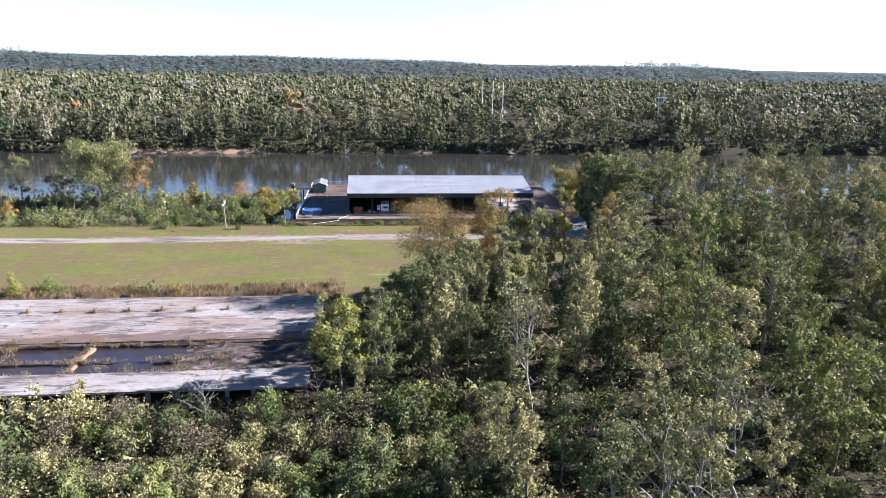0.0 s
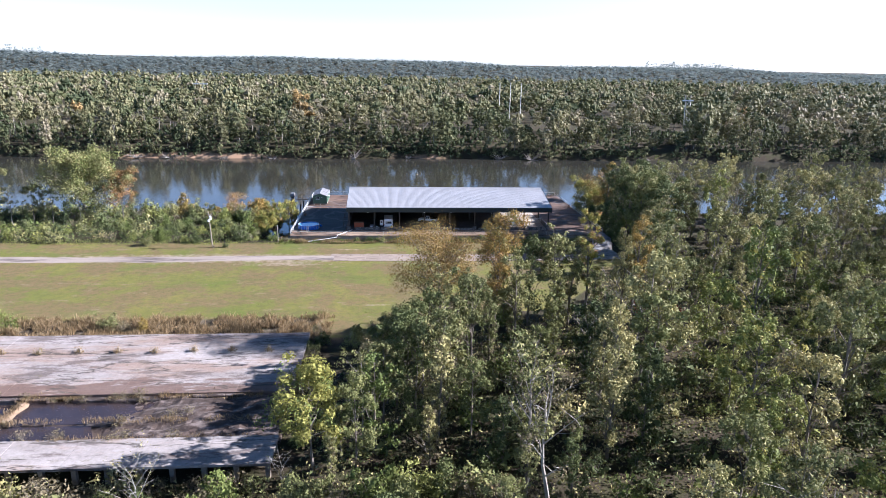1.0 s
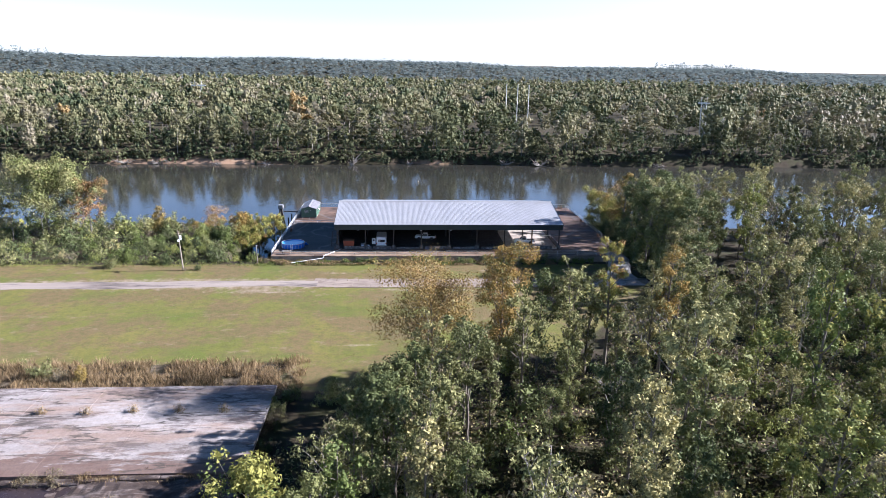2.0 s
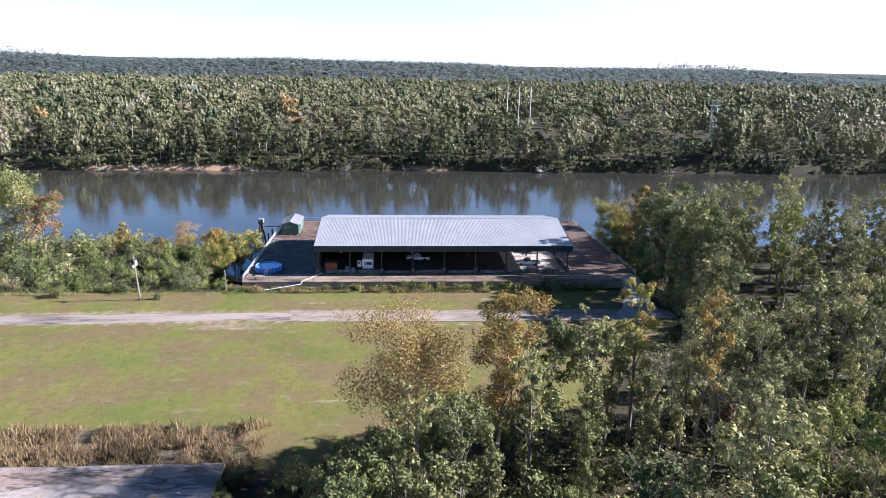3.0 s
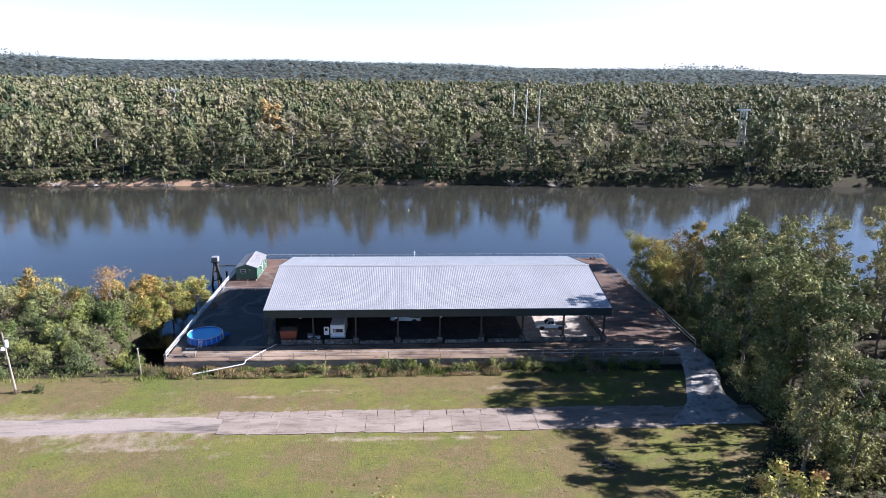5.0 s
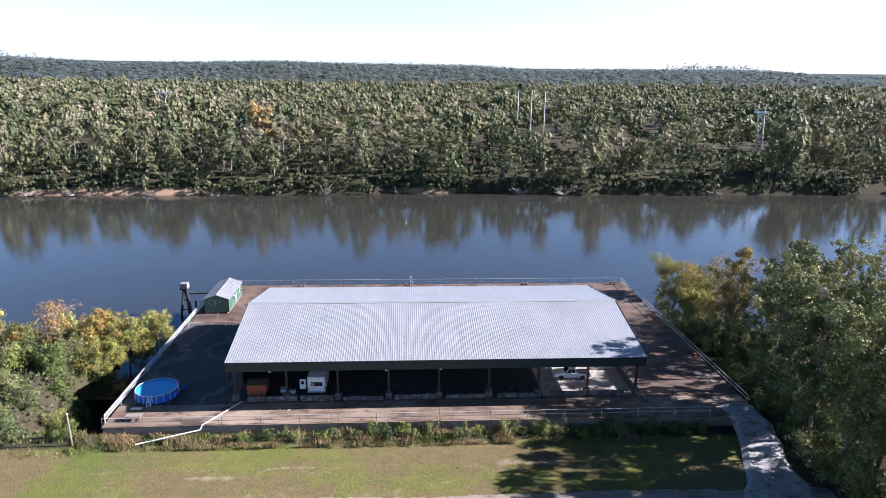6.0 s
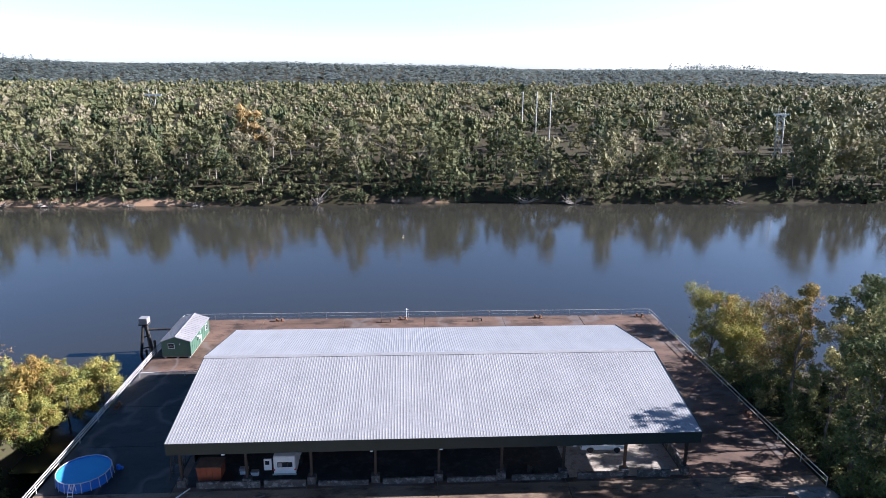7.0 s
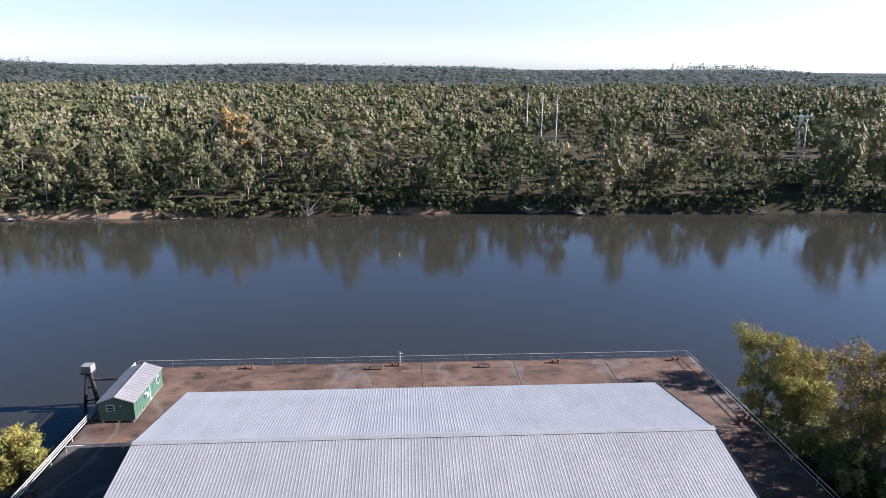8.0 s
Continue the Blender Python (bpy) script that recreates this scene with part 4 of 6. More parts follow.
    part("air_conditioner", box(X1, X1 + 0.45, Y0 + 3.1, Y0 + 3.8, Z0 + 1.4, Z0 + 1.85, 0.03), M["white"], ob, "white window air conditioner")
    part("lamp", box(X0 + 2.65, X0 + 2.8, Y0 - 0.12, Y0, Z0 + 1.85, Z0 + 2.05, 0.02), M["white"], ob)
    for x in (X0 + 0.25, xm, X1 - 0.45):
        for k in range(5):
            y = Y0 + 0.05 + k * (Y1 - Y0 - 0.5) / 4
            part("block", box(x, x + 0.2, y, y + 0.4, DZ, Z0 - 0.12), M["white"], ob, "pale support block")


hut()


def mooring():
    first = thing("mooring_bollard", "rusty double mooring bollard at the river edge", "bollard", "bollards along the deck", at=(-7.5, 234.4, DZ))
    part("base", box(-0.8, 0.8, -0.3, 0.3, 0, 0.1, 0.02), M["rusty"], first)
    for x in (-0.45, 0.45):
        part("drum", ring([(0.18, 0.1), (0.16, 0.4), (0.24, 0.5), (0.22, 0.58)], 12), M["rusty"], first).location.x = x
    for x in (14.0, 38.0, 56.5):
        copy_thing(first, pose(x, 234.4, DZ))
    for x, y, a in ((58.5, 199.5, 90), (58.7, 217, 90), (-23.0, 205, 90)):
        copy_thing(first, pose(x, y, DZ, 0, 0, a))
    b = thing("low_bench", "dark low bench near the river edge of the deck", "bench", "benches", at=(11.0, 233.4, DZ))
    part("seat", box(-0.9, 0.9, -0.18, 0.18, 0.4, 0.46, 0.01), M["black_wood"], b)
    for x in (-0.8, 0.8):
        part("leg", box(x - 0.05, x + 0.05, -0.15, 0.15, 0, 0.4), M["black_wood"], b)
    copy_thing(b, pose(27.0, 233.4, DZ))


mooring()
gauge = thing("mast_post", "thin white post standing at the river edge of the deck", "post", at=(14.6, 235.2, DZ))
part("pole", rod((0, 0, 0), (0, 0, 1.9), 0.06), M["white"], gauge)
part("arm", rod((-0.4, 0, 1.6), (0.4, 0, 1.6), 0.04), M["white"], gauge)


def tower():
    ob = thing("dolphin_tower", "dark timber mooring tower topped with a pale steel box", "tower", at=(-31.0, 235.6, 0))
    for x, y in ((-1.3, -1.0), (1.6, -0.6), (0.2, 1.5)):
        part("pile", rod((x, y, -8), (0.15 * x, 0.15 * y, 0.6), 0.26, 8), M["black_wood"], ob)
    for z in (-3.8, -1.8):
        k = 1 - (z + 8) / 10
        part("brace", rod((-1.3 * k, -1.0 * k, z), (1.6 * k, -0.6 * k, z + 0.2), 0.12), M["black_wood"], ob)
        part("brace", rod((1.6 * k, -0.6 * k, z), (0.2 * k, 1.5 * k, z + 0.2), 0.12), M["black_wood"], ob)
    part("platform", box(-0.8, 0.8, -0.8, 0.8, 0.55, 0.75), M["black_wood"], ob)
    part("box", box(-0.72, 0.72, -0.72, 0.72, 0.75, 1.8, 0.04), M["hut_roof"], ob, "pale weathered steel box")
    for x, z in ((-4.2, -1.0), (-2.4, -0.2)):
        p = thing("piling", "dark timber piling beside the wharf", "piling", "pilings", at=(-25.5 + x * 0.4, 230.0 + x, 0))
        part("pile", rod((0, 0, -8), (0, 0, z + 0.9), 0.2, 8), M["black_wood"], p)
        part("cap", rod((0, 0, z + 0.9), (0, 0, z + 0.98), 0.23, 8), M["rusty"], p)
    part("walkway", box(1.0, 7.0, -1.2, -0.7, -0.2, 0.0), M["black_wood"], ob)


tower()
bar = thing("barrier", "white pipe barrier across the side of the deck", "barrier", at=(-23.4, 213.4, DZ))
part("pipe", rod((0, 0, 0.75), (12.4, 0.6, 0.75), 0.05), M["white"], bar)
for k in (0.0, 6.2, 12.4):
    part("post", rod((k, 0.05 * k, 0), (k, 0.05 * k, 0.78), 0.05), M["white"], bar)
buoy = thing("river_buoy", "small weathered channel marker floating in the river", "buoy", at=(13.9, 316, WATER))
part("float", ring([(0.2, -0.2), (0.3, 0.0), (0.26, 0.2), (0.1, 0.3)], 12), M["yellow"], buoy)
part("staff", rod((0, 0, 0.3), (0.15, 0, 1.0), 0.06), M["rail"], buoy)


def utility_pole():
    ob = thing("utility_pole", "leaning wooden utility pole with a white lamp on the lawn", "pole", at=(-41.7, 174.3, 0))
    part("pole", rod((0, 0, -0.3), (-0.3, -0.4, 9.2), 0.16, 8, r2=0.11), M["wood"], ob)
    part("lamp_arm", rod((-0.25, -0.3, 6.9), (-0.2, -1.0, 7.2), 0.04), M["rail"], ob)
    part("lamp", ring([(0.08, 0.25), (0.3, 0.0), (0.26, -0.2)], 12), M["white"], ob, "white lamp head").location = (-0.2, -1.0, 7.05)
    part("transformer", ring([(0.2, -0.5), (0.24, -0.45), (0.24, 0.4), (0.15, 0.5)], 12), M["white"], ob, "pale transformer can").location = (0.1, -0.45, 7.6)
    part("crossarm", rod((-0.9, -0.35, 8.4), (0.4, -0.35, 8.4), 0.06), M["wood"], ob)
    q = thing("white_post", "pale weathered post in the weeds by the deck corner", "post", at=(-26.6, 179.2, 0))
    part("post", rod((0, 0, -0.2), (-0.1, 0, 4.2), 0.1, 8), M["wood"], q)
    part("cap", rod((-0.1, 0, 4.2), (-0.1, 0, 4.3), 0.13, 8), M["rail"], q)


utility_pole()


def power_line():
    ob = thing("steel_pylon", "pale steel lattice pylon rising above the far woods", "pylon", at=(186.5, 422, 0))
    for s in (-1, 1):
        part("leg", rod((s * 1.6 + 1.2, 0, 0), (s * 1.6, 0, 25.0), 0.28), M["rail"], ob)
        part("peak", rod((s * 1.6, 0, 25.0), (s * 1.7, 0, 28.5), 0.14), M["rail"], ob)
    for k in range(5):
        z, c = 3.0 + 4.4 * k, 1.2 * (1 - (3.0 + 4.4 * k) / 25)
        c2 = 1.2 * (1 - (7.4 + 4.4 * k) / 25)
        part("brace", rod((-1.6 + c, 0, z), (1.6 + c2, 0, z + 4.4), 0.14), M["rail"], ob)
        part("brace", rod((1.6 + c, 0, z), (-1.6 + c2, 0, z + 4.4), 0.14), M["rail"], ob)
    part("crossarm", box(-3.6, 3.6, -0.3, 0.3, 24.6, 25.2), M["white"], ob)
    lf = thing("steel_pylon", "pale steel pylon with a wide V-shaped head above the far woods", "pylon", at=(-163.2, 614, 0))
    part("mast", rod((-0.5, 0, 0), (-0.2, 0, 13), 0.5), M["rail"], lf)
    for s in (-1, 1):
        part("arm", rod((-0.2, 0, 13), (s * 2.6, 0, 23.5), 0.35), M["rail"], lf)
        part("peak", rod((s * 2.6, 0, 23.5), (s * 2.7, 0, 27.5), 0.2), M["rail"], lf)
    part("crossarm", box(-6, 6, -0.4, 0.4, 23.2, 24.1), M["white"], lf)
    for x, z, y in ((73.5, 33, 458), (81, 33, 460), (88.6, 32.6, 462)):
        p = thing("line_mast", "tall bare wooden power-line mast above the far woods", "mast", "three masts in a row", at=(x, y, 0))
        part("pole", rod((0, 0, 0), (0, 0, z), 0.36, 8, r2=0.22), M["rail"], p)
        part("cap", rod((0, 0, z), (0, 0, z + 0.4), 0.26, 8), M["steel"], p)


power_line()


# ---- ruined foundation beside the lawn ----
SZ = 1.35


def foundation():
    ob = thing("foundation", "pale broken concrete foundation with flooded pits", "foundation", kind="structure")
    rng = random.Random(4)
    x0, x1 = -95.0, -11.2
    part("front_wall", box(x0, x1, 84.3, 84.7, -1.2, SZ - 0.3), M["concrete"], ob)
    for k in range(24):
        x = x1 - 0.4 - 3.5 * k
        part("pier", box(x - 0.25, x + 0.25, 80.35, 80.9, -1.3, SZ - 0.28), M["concrete"], ob)
    part("pit_floor", box(x0, x1, 86.2, 97.0, -0.3, 0.35), M["soil"], ob, "muddy pit floor")
    for y0, y1, xa, xb, h in ((85.9, 86.3, x0, -24, 1.15), (90.3, 90.7, x0, -24, 0.85), (96.2, 96.9, x0, -14, 1.2)):
        x = xb
        while x > xa:
            w = rng.uniform(1.2, 5)
            if rng.random() < 0.85:
                dy = 0.25 * nz(x, y0, 0.15)
                part("curb", box(max(xa, x - w), x - 0.04, y0 + dy + rng.uniform(-0.15, 0.1), y1 + dy + rng.uniform(-0.1, 0.2), 0.3, h + rng.uniform(-0.3, 0.12), 0.09), M["soil"], ob)
            x -= w
    # worn earth ridges across the pits
    for x, wide, ya, yb, h in ((-46.1, 0.6, 86.0, 97.0, 0.92), (-66.0, 0.6, 86.0, 97.0, 0.92)):
        n, vs, fs = 16, [], []
        for j in range(n + 1):
            y = ya + (yb - ya) * j / n
            c, top, half = x + 0.5 * nz(x, y, 0.3), h + 0.3 * nz(x, y, 0.5, 3), wide * (1 + 0.8 * nz(x, y, 0.45, 8))
            vs += [(c - half - 0.6, y, 0.3), (c - half * 0.6, y, top), (c + half * 0.5, y, top + 0.05), (c + half + 0.6, y, 0.3)]
            fs += [(4 * j + k, 4 * j + k + 1, 4 * j + k + 5, 4 * j + k + 4) for k in range(3) if j < n]
        hang(new("earth_ridge", mesh_of("earth_ridge", vs, fs, M["earth"])), ob)
    tagged(ob, kind="structure")
    for ya, yb, xb in ((86.4, 90.3, -33), (90.7, 96.4, -27)):
        vs = [(x0, ya, 0.62), (xb, ya, 0.62), (xb - 2, yb, 0.62), (x0, yb, 0.62)]
        part_w = new("pit_water", mesh_of("pit_water", vs, [(0, 1, 2, 3)], M["pit_water"]))
        hang(part_w, ob)
        tagged(part_w, "still dark water in the pit")
    # broken earth on the pits' dry end
    vs, fs = [], []
    nx, ny = 40, 20
    for j in range(ny + 1):
        for i in range(nx + 1):
            x, y = -34 + i * 22.6 / nx, 86.2 + j * 10.6 / ny
            k = min(1, (x + 34) / 8)
            vs.append((x, y, 0.3 + k * (0.72 + 0.4 * nz(x, y, 0.3)) + 0.22 * nz(x, y, 1.0)))
    fs = [(j * (nx + 1) + i, j * (nx + 1) + i + 1, (j + 1) * (nx + 1) + i + 1, (j + 1) * (nx + 1) + i) for j in range(ny) for i in range(nx)]
    hang(new("rubble_bank", mesh_of("rubble_bank", vs, fs, M["soil"])), ob)
    return ob


ruin = foundation()


def stubs():
    first = None
    for k in range(13):
        x, y = -16.9 - 5.67 * k, 110.2 + 0.15 * ((k * 7) % 3)
        if first is None:
            first = shrub("weedy_stub", "broken column stub overgrown with dry weeds", "stub", 77, 0.75, 0.8, 260, 0.12, "weed", dense=0)
            first.matrix_basis = pose(x, y, SZ)
            tagged(first, group="stubs in a row on the foundation")
            part("stub", box(0.15, 0.45, -0.15, 0.2, 0, 0.7, 0.05), M["concrete"], first)
        else:
            copy_thing(first, pose(x, y, SZ, 0, 0, (k * 40) % 60 - 30))


stubs()


# ---- weeds ----
def blades(name, label, rng, pts, tall, wide, mat, cat="weeds"):
    n = len(pts)
    h = tall * rng.uniform(0.5, 1.25, (n, 1)) * np.array([[max(0.25, 0.75 + 1.1 * nz(q[0], q[1], 0.45, 7))] for q in pts])
    az = rng.uniform(0, math.tau, n)
    side = np.stack([np.cos(az), np.sin(az), np.zeros(n)], 1) * wide * rng.uniform(0.6, 1.4, (n, 1))
    tip = pts + np.concatenate([rng.normal(0, 0.28, (n, 2)) * h, h], 1)
    mid = (pts + tip) / 2 + np.array([0, 0, 0.1]) * h
    v = np.stack([pts - side * 0.5, pts + side * 0.5, mid + side, tip, mid - side], 1).reshape(-1, 3)
    f = (np.arange(n)[:, None] * 5 + np.arange(5)).tolist()
    return tagged(new(name, mesh_of(name, v.tolist(), f, M[mat])), label, cat, kind="stuff")


rng = np.random.default_rng(11)


def scatter(rng, n, x0, x1, y0, y1, keep=None, sink=0.05):
    xy = np.stack([rng.uniform(x0, x1, n), rng.uniform(y0, y1, n)], 1)
    out = [(x, y, height(x, y) - sink) for x, y in xy if keep is None or keep(x, y)]
    return np.array(out)


def strip_keep(x, y):
    return nz(x, y, 0.25, 3) > -0.42 and 117.6 < y < 127.5 + 1.5 * nz(x, 0, 0.15)


blades("dry_weeds", "tall dry brown weeds between foundation and lawn", rng, scatter(rng, 40000, -110, -8, 117, 129, strip_keep), 1.25, 0.032, "weed")
blades("deck_weeds", "dry brown and green weeds along the deck foot", rng, scatter(rng, 16000, -27, 52, 177.6, 181.1, lambda x, y: nz(x, y, 0.3, 5) > -0.1 + 0.01 * max(0, x)), 0.75, 0.035, "weed")
blades("deck_grass", "rank green weeds along the deck foot", rng, scatter(rng, 9000, -27, 52, 177.4, 181.1, lambda x, y: nz(x, y, 0.3, 15) > -0.25), 0.6, 0.035, "bright")
blades("bank_grass", "long green grass before the bushes on the bank", rng, scatter(rng, 6000, -130, -24, 175.5, 182, lambda x, y: y > 176.8 + 1.5 * nz(x, 0, 0.1)), 0.6, 0.035, "bright")
blades("pit_weeds", "dry weeds on the pit edges", rng, np.array([(x, y, SZ - 0.35) for x, y in [*zip(rng.uniform(-95, -15, 15000), rng.choice([86.2, 90.5, 96.6, 96.9, 97.3], 15000) + rng.normal(0, 0.35, 15000)), *zip(rng.choice([-46.1, -37.4, -66, -57], 3000) + rng.normal(0, 0.55, 3000), rng.uniform(86, 97, 3000))] if nz(x, y, 0.2, 9) > -0.3]), 0.6, 0.028, "weed")
blades("lawn_tufts", "short uneven grass tufts across the lawn", rng, scatter(rng, 22000, -75, 58, 127.5, 178, lambda x, y: lawn_at(x, y) > 0.5 and bare_at(x, y) < 0.3 and not 161.5 < y < 169 and nz(x, y, 0.12, 6) > -0.2), 0.1, 0.07, "turf", "grass")


def floor_cover(name, label, seed, n, mat, size, tall):
    """Low leafy growth on the floor of the woods."""
    r = np.random.default_rng(seed)
    y = r.uniform(34, 170, n * 3)
    x = r.uniform(-64, 125, n * 3)
    pts = [(a, b, height(a, b) + tall * r.uniform(0, 1) * (0.5 + nz(a, b, 0.3, seed))) for a, b in zip(x, y) if a < 0.8 * b + 20 and (b < 79.5 or a > -9) and (b < 104 or a > 8) and (b < 119 or a > (22 if b < 125 else 36 + (b - 125) * 0.5 if b < 145 else 46 + (b - 145) * 0.8)) and (b < 160 or a > 62) and nz(a, b, 0.22, seed) > -0.2]
    pts = leaf_cards(r, np.array(pts[:n]), size)
    tagged(new(name, leaf_mesh(name, pts, M[mat])), label, "undergrowth", kind="stuff")


floor_cover("ground_vines", "low olive vines and saplings covering the woods floor", 31, 42000, "olive", 0.3, 1.7)
floor_cover("ground_ivy", "dark green ivy and seedlings over the woods floor", 33, 48000, "dark", 0.32, 1.3)
floor_cover("dry_brush", "dry brown brush on the woods floor", 32, 9000, "weed", 0.3, 1.3)


r = np.random.default_rng(35)
ivy = [(x, y, height(x, y) + r.uniform(0, 0.9)) for x, y in zip(r.uniform(-130, -33, 30000), r.uniform(179, 222, 30000)) if nz(x, y, 0.3, 4) > -0.25]
tagged(new("bank_ivy", leaf_mesh("bank_ivy", leaf_cards(r, np.array(ivy[:17000]), 0.36), M["dark"])), "dark green creepers covering the river bank", "undergrowth", kind="stuff")


# ---- trees ----
KINDS = {
    "olive_a": lambda: tree("tree", "tall olive-green hardwood tree in the near woods", "tree", 1, 19, 3.5, 5, 3794, 0.26, "olive", limbs=15, rise=0.7),
    "olive_b": lambda: tree("tree", "olive-green hardwood tree with broken crown", "tree", 2, 17, 3.0, 3.5, 3104, 0.26, "olive", extra=(("grey_twig", 400),), rise=0.9),
    "olive_c": lambda: tree("tree", "slender olive-green tree draped in vines", "tree", 3, 20, 2.2, 2.0, 3564, 0.26, "olive", limbs=15, rise=1.1, drape=0.8),
    "dark_a": lambda: tree("tree", "dark evergreen oak in the near woods", "tree", 4, 17, 3.4, 3.0, 3794, 0.26, "dark", extra=(("olive", 450),), rise=0.6),
    "dark_b": lambda: tree("tree", "dark green vine-covered tree", "tree", 5, 14, 2.5, 1.2, 3334, 0.26, "dark", limbs=14, rise=0.9, drape=0.6),
    "bright_a": lambda: tree("tree", "bright green young tree in the woods", "tree", 6, 13, 2.5, 2.0, 2338, 0.27, "bright", drape=0.5),
    "bright_b": lambda: tree("tree", "tall yellowish-green tree in the woods", "tree", 7, 18, 2.7, 4.0, 3104, 0.26, "bright", extra=(("lime", 500),), drape=0.7, rise=0.8),
    "bare_a": lambda: tree("tree", "half-bare grey tree with thin brown leaves", "tree", 8, 18, 4.0, 5.0, 700, 0.25, "grey_twig", "pale_bark", forks=5, dense=0, limbs=11, rise=0.9, lean=0.1),
    "bare_b": lambda: tree("tree", "thin half-bare tree with sparse olive leaves", "tree", 9, 19, 3.0, 6.0, 1300, 0.26, "olive", "pale_bark", forks=4, dense=0, rise=0.9, lean=0.08),
    "gold_a": lambda: tree("tree", "autumn-gold tree at the edge of the woods", "tree", 10, 18, 2.4, 5.0, 2700, 0.24, "gold", extra=(("olive", 665),), rise=0.8),
    "vine_a": lambda: tree("tree", "vine-draped column of brownish olive leaves", "tree", 13, 15, 1.6, 1.0, 2400, 0.27, "olive", limbs=12, rise=1.3, drape=1.0, extra=(("grey_twig", 500),)),
    "snag_a": lambda: tree("tree", "bare pale tree with spreading leafless limbs", "tree", 14, 15, 5.0, 4.0, 120, 0.25, "olive", "pale_bark", forks=7, dense=0, limbs=10, rise=1.0, lean=0.14),
}
BUILT = {}


def plant(kind, x, y, z=None, scale=1.0, turn=0.0, tall=1.0, kinds=KINDS, group="trees of the near woods"):
    z = height(x, y) - 0.1 if z is None else z
    if kind not in BUILT:
        BUILT[kind] = tagged(kinds[kind](), group=group)
        BUILT[kind].matrix_basis = pose(x, y, z, 0, 0, turn)
        return BUILT[kind]
    return copy_thing(BUILT[kind], pose(x, y, z, 0, 0, turn) @ Matrix.Diagonal((scale, scale, scale * tall, 1)))


def lone(ob, x, y, z=None, turn=0.0):
    ob.matrix_basis = pose(x, y, height(x, y) - 0.1 if z is None else z, 0, 0, turn)
    return ob


lone(tree("sycamore", "tall sycamore with sparse brown-gold leaves and pale limbs", "tree", 21, 19.9, 5.9, 6.0, 15000, 0.17, "rust", "pale_bark", limbs=26, forks=5, extra=(("gold", 7000), ("olive", 2500)), rise=0.6, airy=1.3, dense=0), 10.5, 115.5)
lone(tree("tree", "slender golden-topped tree at the woods' edge", "tree", 22, 22.6, 3.0, 6.0, 9500, 0.17, "gold", limbs=30, forks=4, extra=(("rust", 2600), ("olive", 2600)), rise=0.9, airy=1.3, dense=1), 19.5, 115.8)
lone(tree("tree", "golden-leaved tree standing above the thicket", "tree", 23, 21.0, 2.1, 7.0, 5600, 0.17, "gold", limbs=20, rise=0.9, airy=1.2, dense=2, extra=(("olive", 1500),)), 44.3, 120.5)
lone(tree("tree", "slender yellow-green tree with orange lower leaves", "tree", 38, 21.2, 1.9, 6.0, 5000, 0.18, "lime", limbs=20, extra=(("rust", 1400), ("bright", 900)), rise=1.0, airy=1.15, dense=2), 36.6, 122.0)
lone(tree("tree", "yellow-green willow-like tree beside the foundation", "tree", 24, 14.4, 3.2, 5.2, 7000, 0.22, "lime", limbs=22, lean=0.07, rise=0.3, airy=1.3, extra=(("bright", 900),)), -6.4, 80.0)
lone(tree("tree", "tall green riverside tree with one brown-leaved limb", "tree", 25, 20.5, 8.6, 3.5, 16000, 0.3, "dark", limbs=36, forks=4, airy=1.2, extra=(("olive", 6000), ("bright", 4000))), -84.0, 203.0, 0)
for wx, wy, wz, hi, wide, seed in ((66.3, 226.5, -4.6, 14.2, 3.7, 26), (71.0, 225.0, -4.4, 11.0, 3.4, 36), (68.5, 220.5, -3.0, 7.8, 3.0, 37)):
    lone(tree("willow", "rounded yellow-green willow at the water's edge", "tree", seed, hi, wide, 1.2, 13000, 0.18, "lime", limbs=30, extra=(("gold", 1800), ("bright", 1500)), airy=1.15), wx, wy, wz)
lone(tree("tree", "brown-leaved riverside tree with pale trunk", "tree", 29, 15.5, 3.8, 3.5, 4600, 0.26, "rust", "pale_bark", limbs=26, forks=4, airy=1.25, dense=2, extra=(("olive", 2400),)), -74.5, 205.0, 0)
lone(tree("tree", "broad brown-gold autumn tree beside the deck", "tree", 30, 13.9, 4.6, 2.0, 8500, 0.18, "gold", limbs=28, extra=(("rust", 4200), ("olive", 1500)), airy=1.15), 69.4, 210.8)
lone(shrub("shrub", "red-leaved sumac bush in the thicket", "shrub", 27, 4.2, 2.6, 1482, 0.25, "crimson"), 49.5, 125.4)
for wx, wy, wz, hi, wide, seed, leafage in ((-29.3, 214.5, -5.2, 8.8, 2.8, 63, "lime"), (-33.0, 211.5, -5.0, 9.0, 3.0, 64, "lime"), (-37.6, 213.5, -3.6, 8.0, 2.9, 65, "gold"), (-34.2, 206.0, -4.4, 6.6, 2.6, 66, "lime")):
    lone(tree("tree", "rounded yellow-green shrubby tree at the water's edge", "tree", seed, hi, wide, 0.8, 7000, 0.165, leafage, limbs=22, extra=(("bright", 1800), ("rust", 900)), airy=1.15), wx, wy, wz)
lone(tree("tree", "half-bare brown tree on the river bank", "tree", 67, 9.5, 3.4, 2.0, 1700, 0.22, "rust", "pale_bark", limbs=16, forks=5, airy=1.3, dense=0), -44.6, 212.0, -2.8)
lone(shrub("shrub", "red-leaved bush in the thicket", "shrub", 28, 3.2, 1.6, 864, 0.23, "crimson"), 53.5, 124.0)
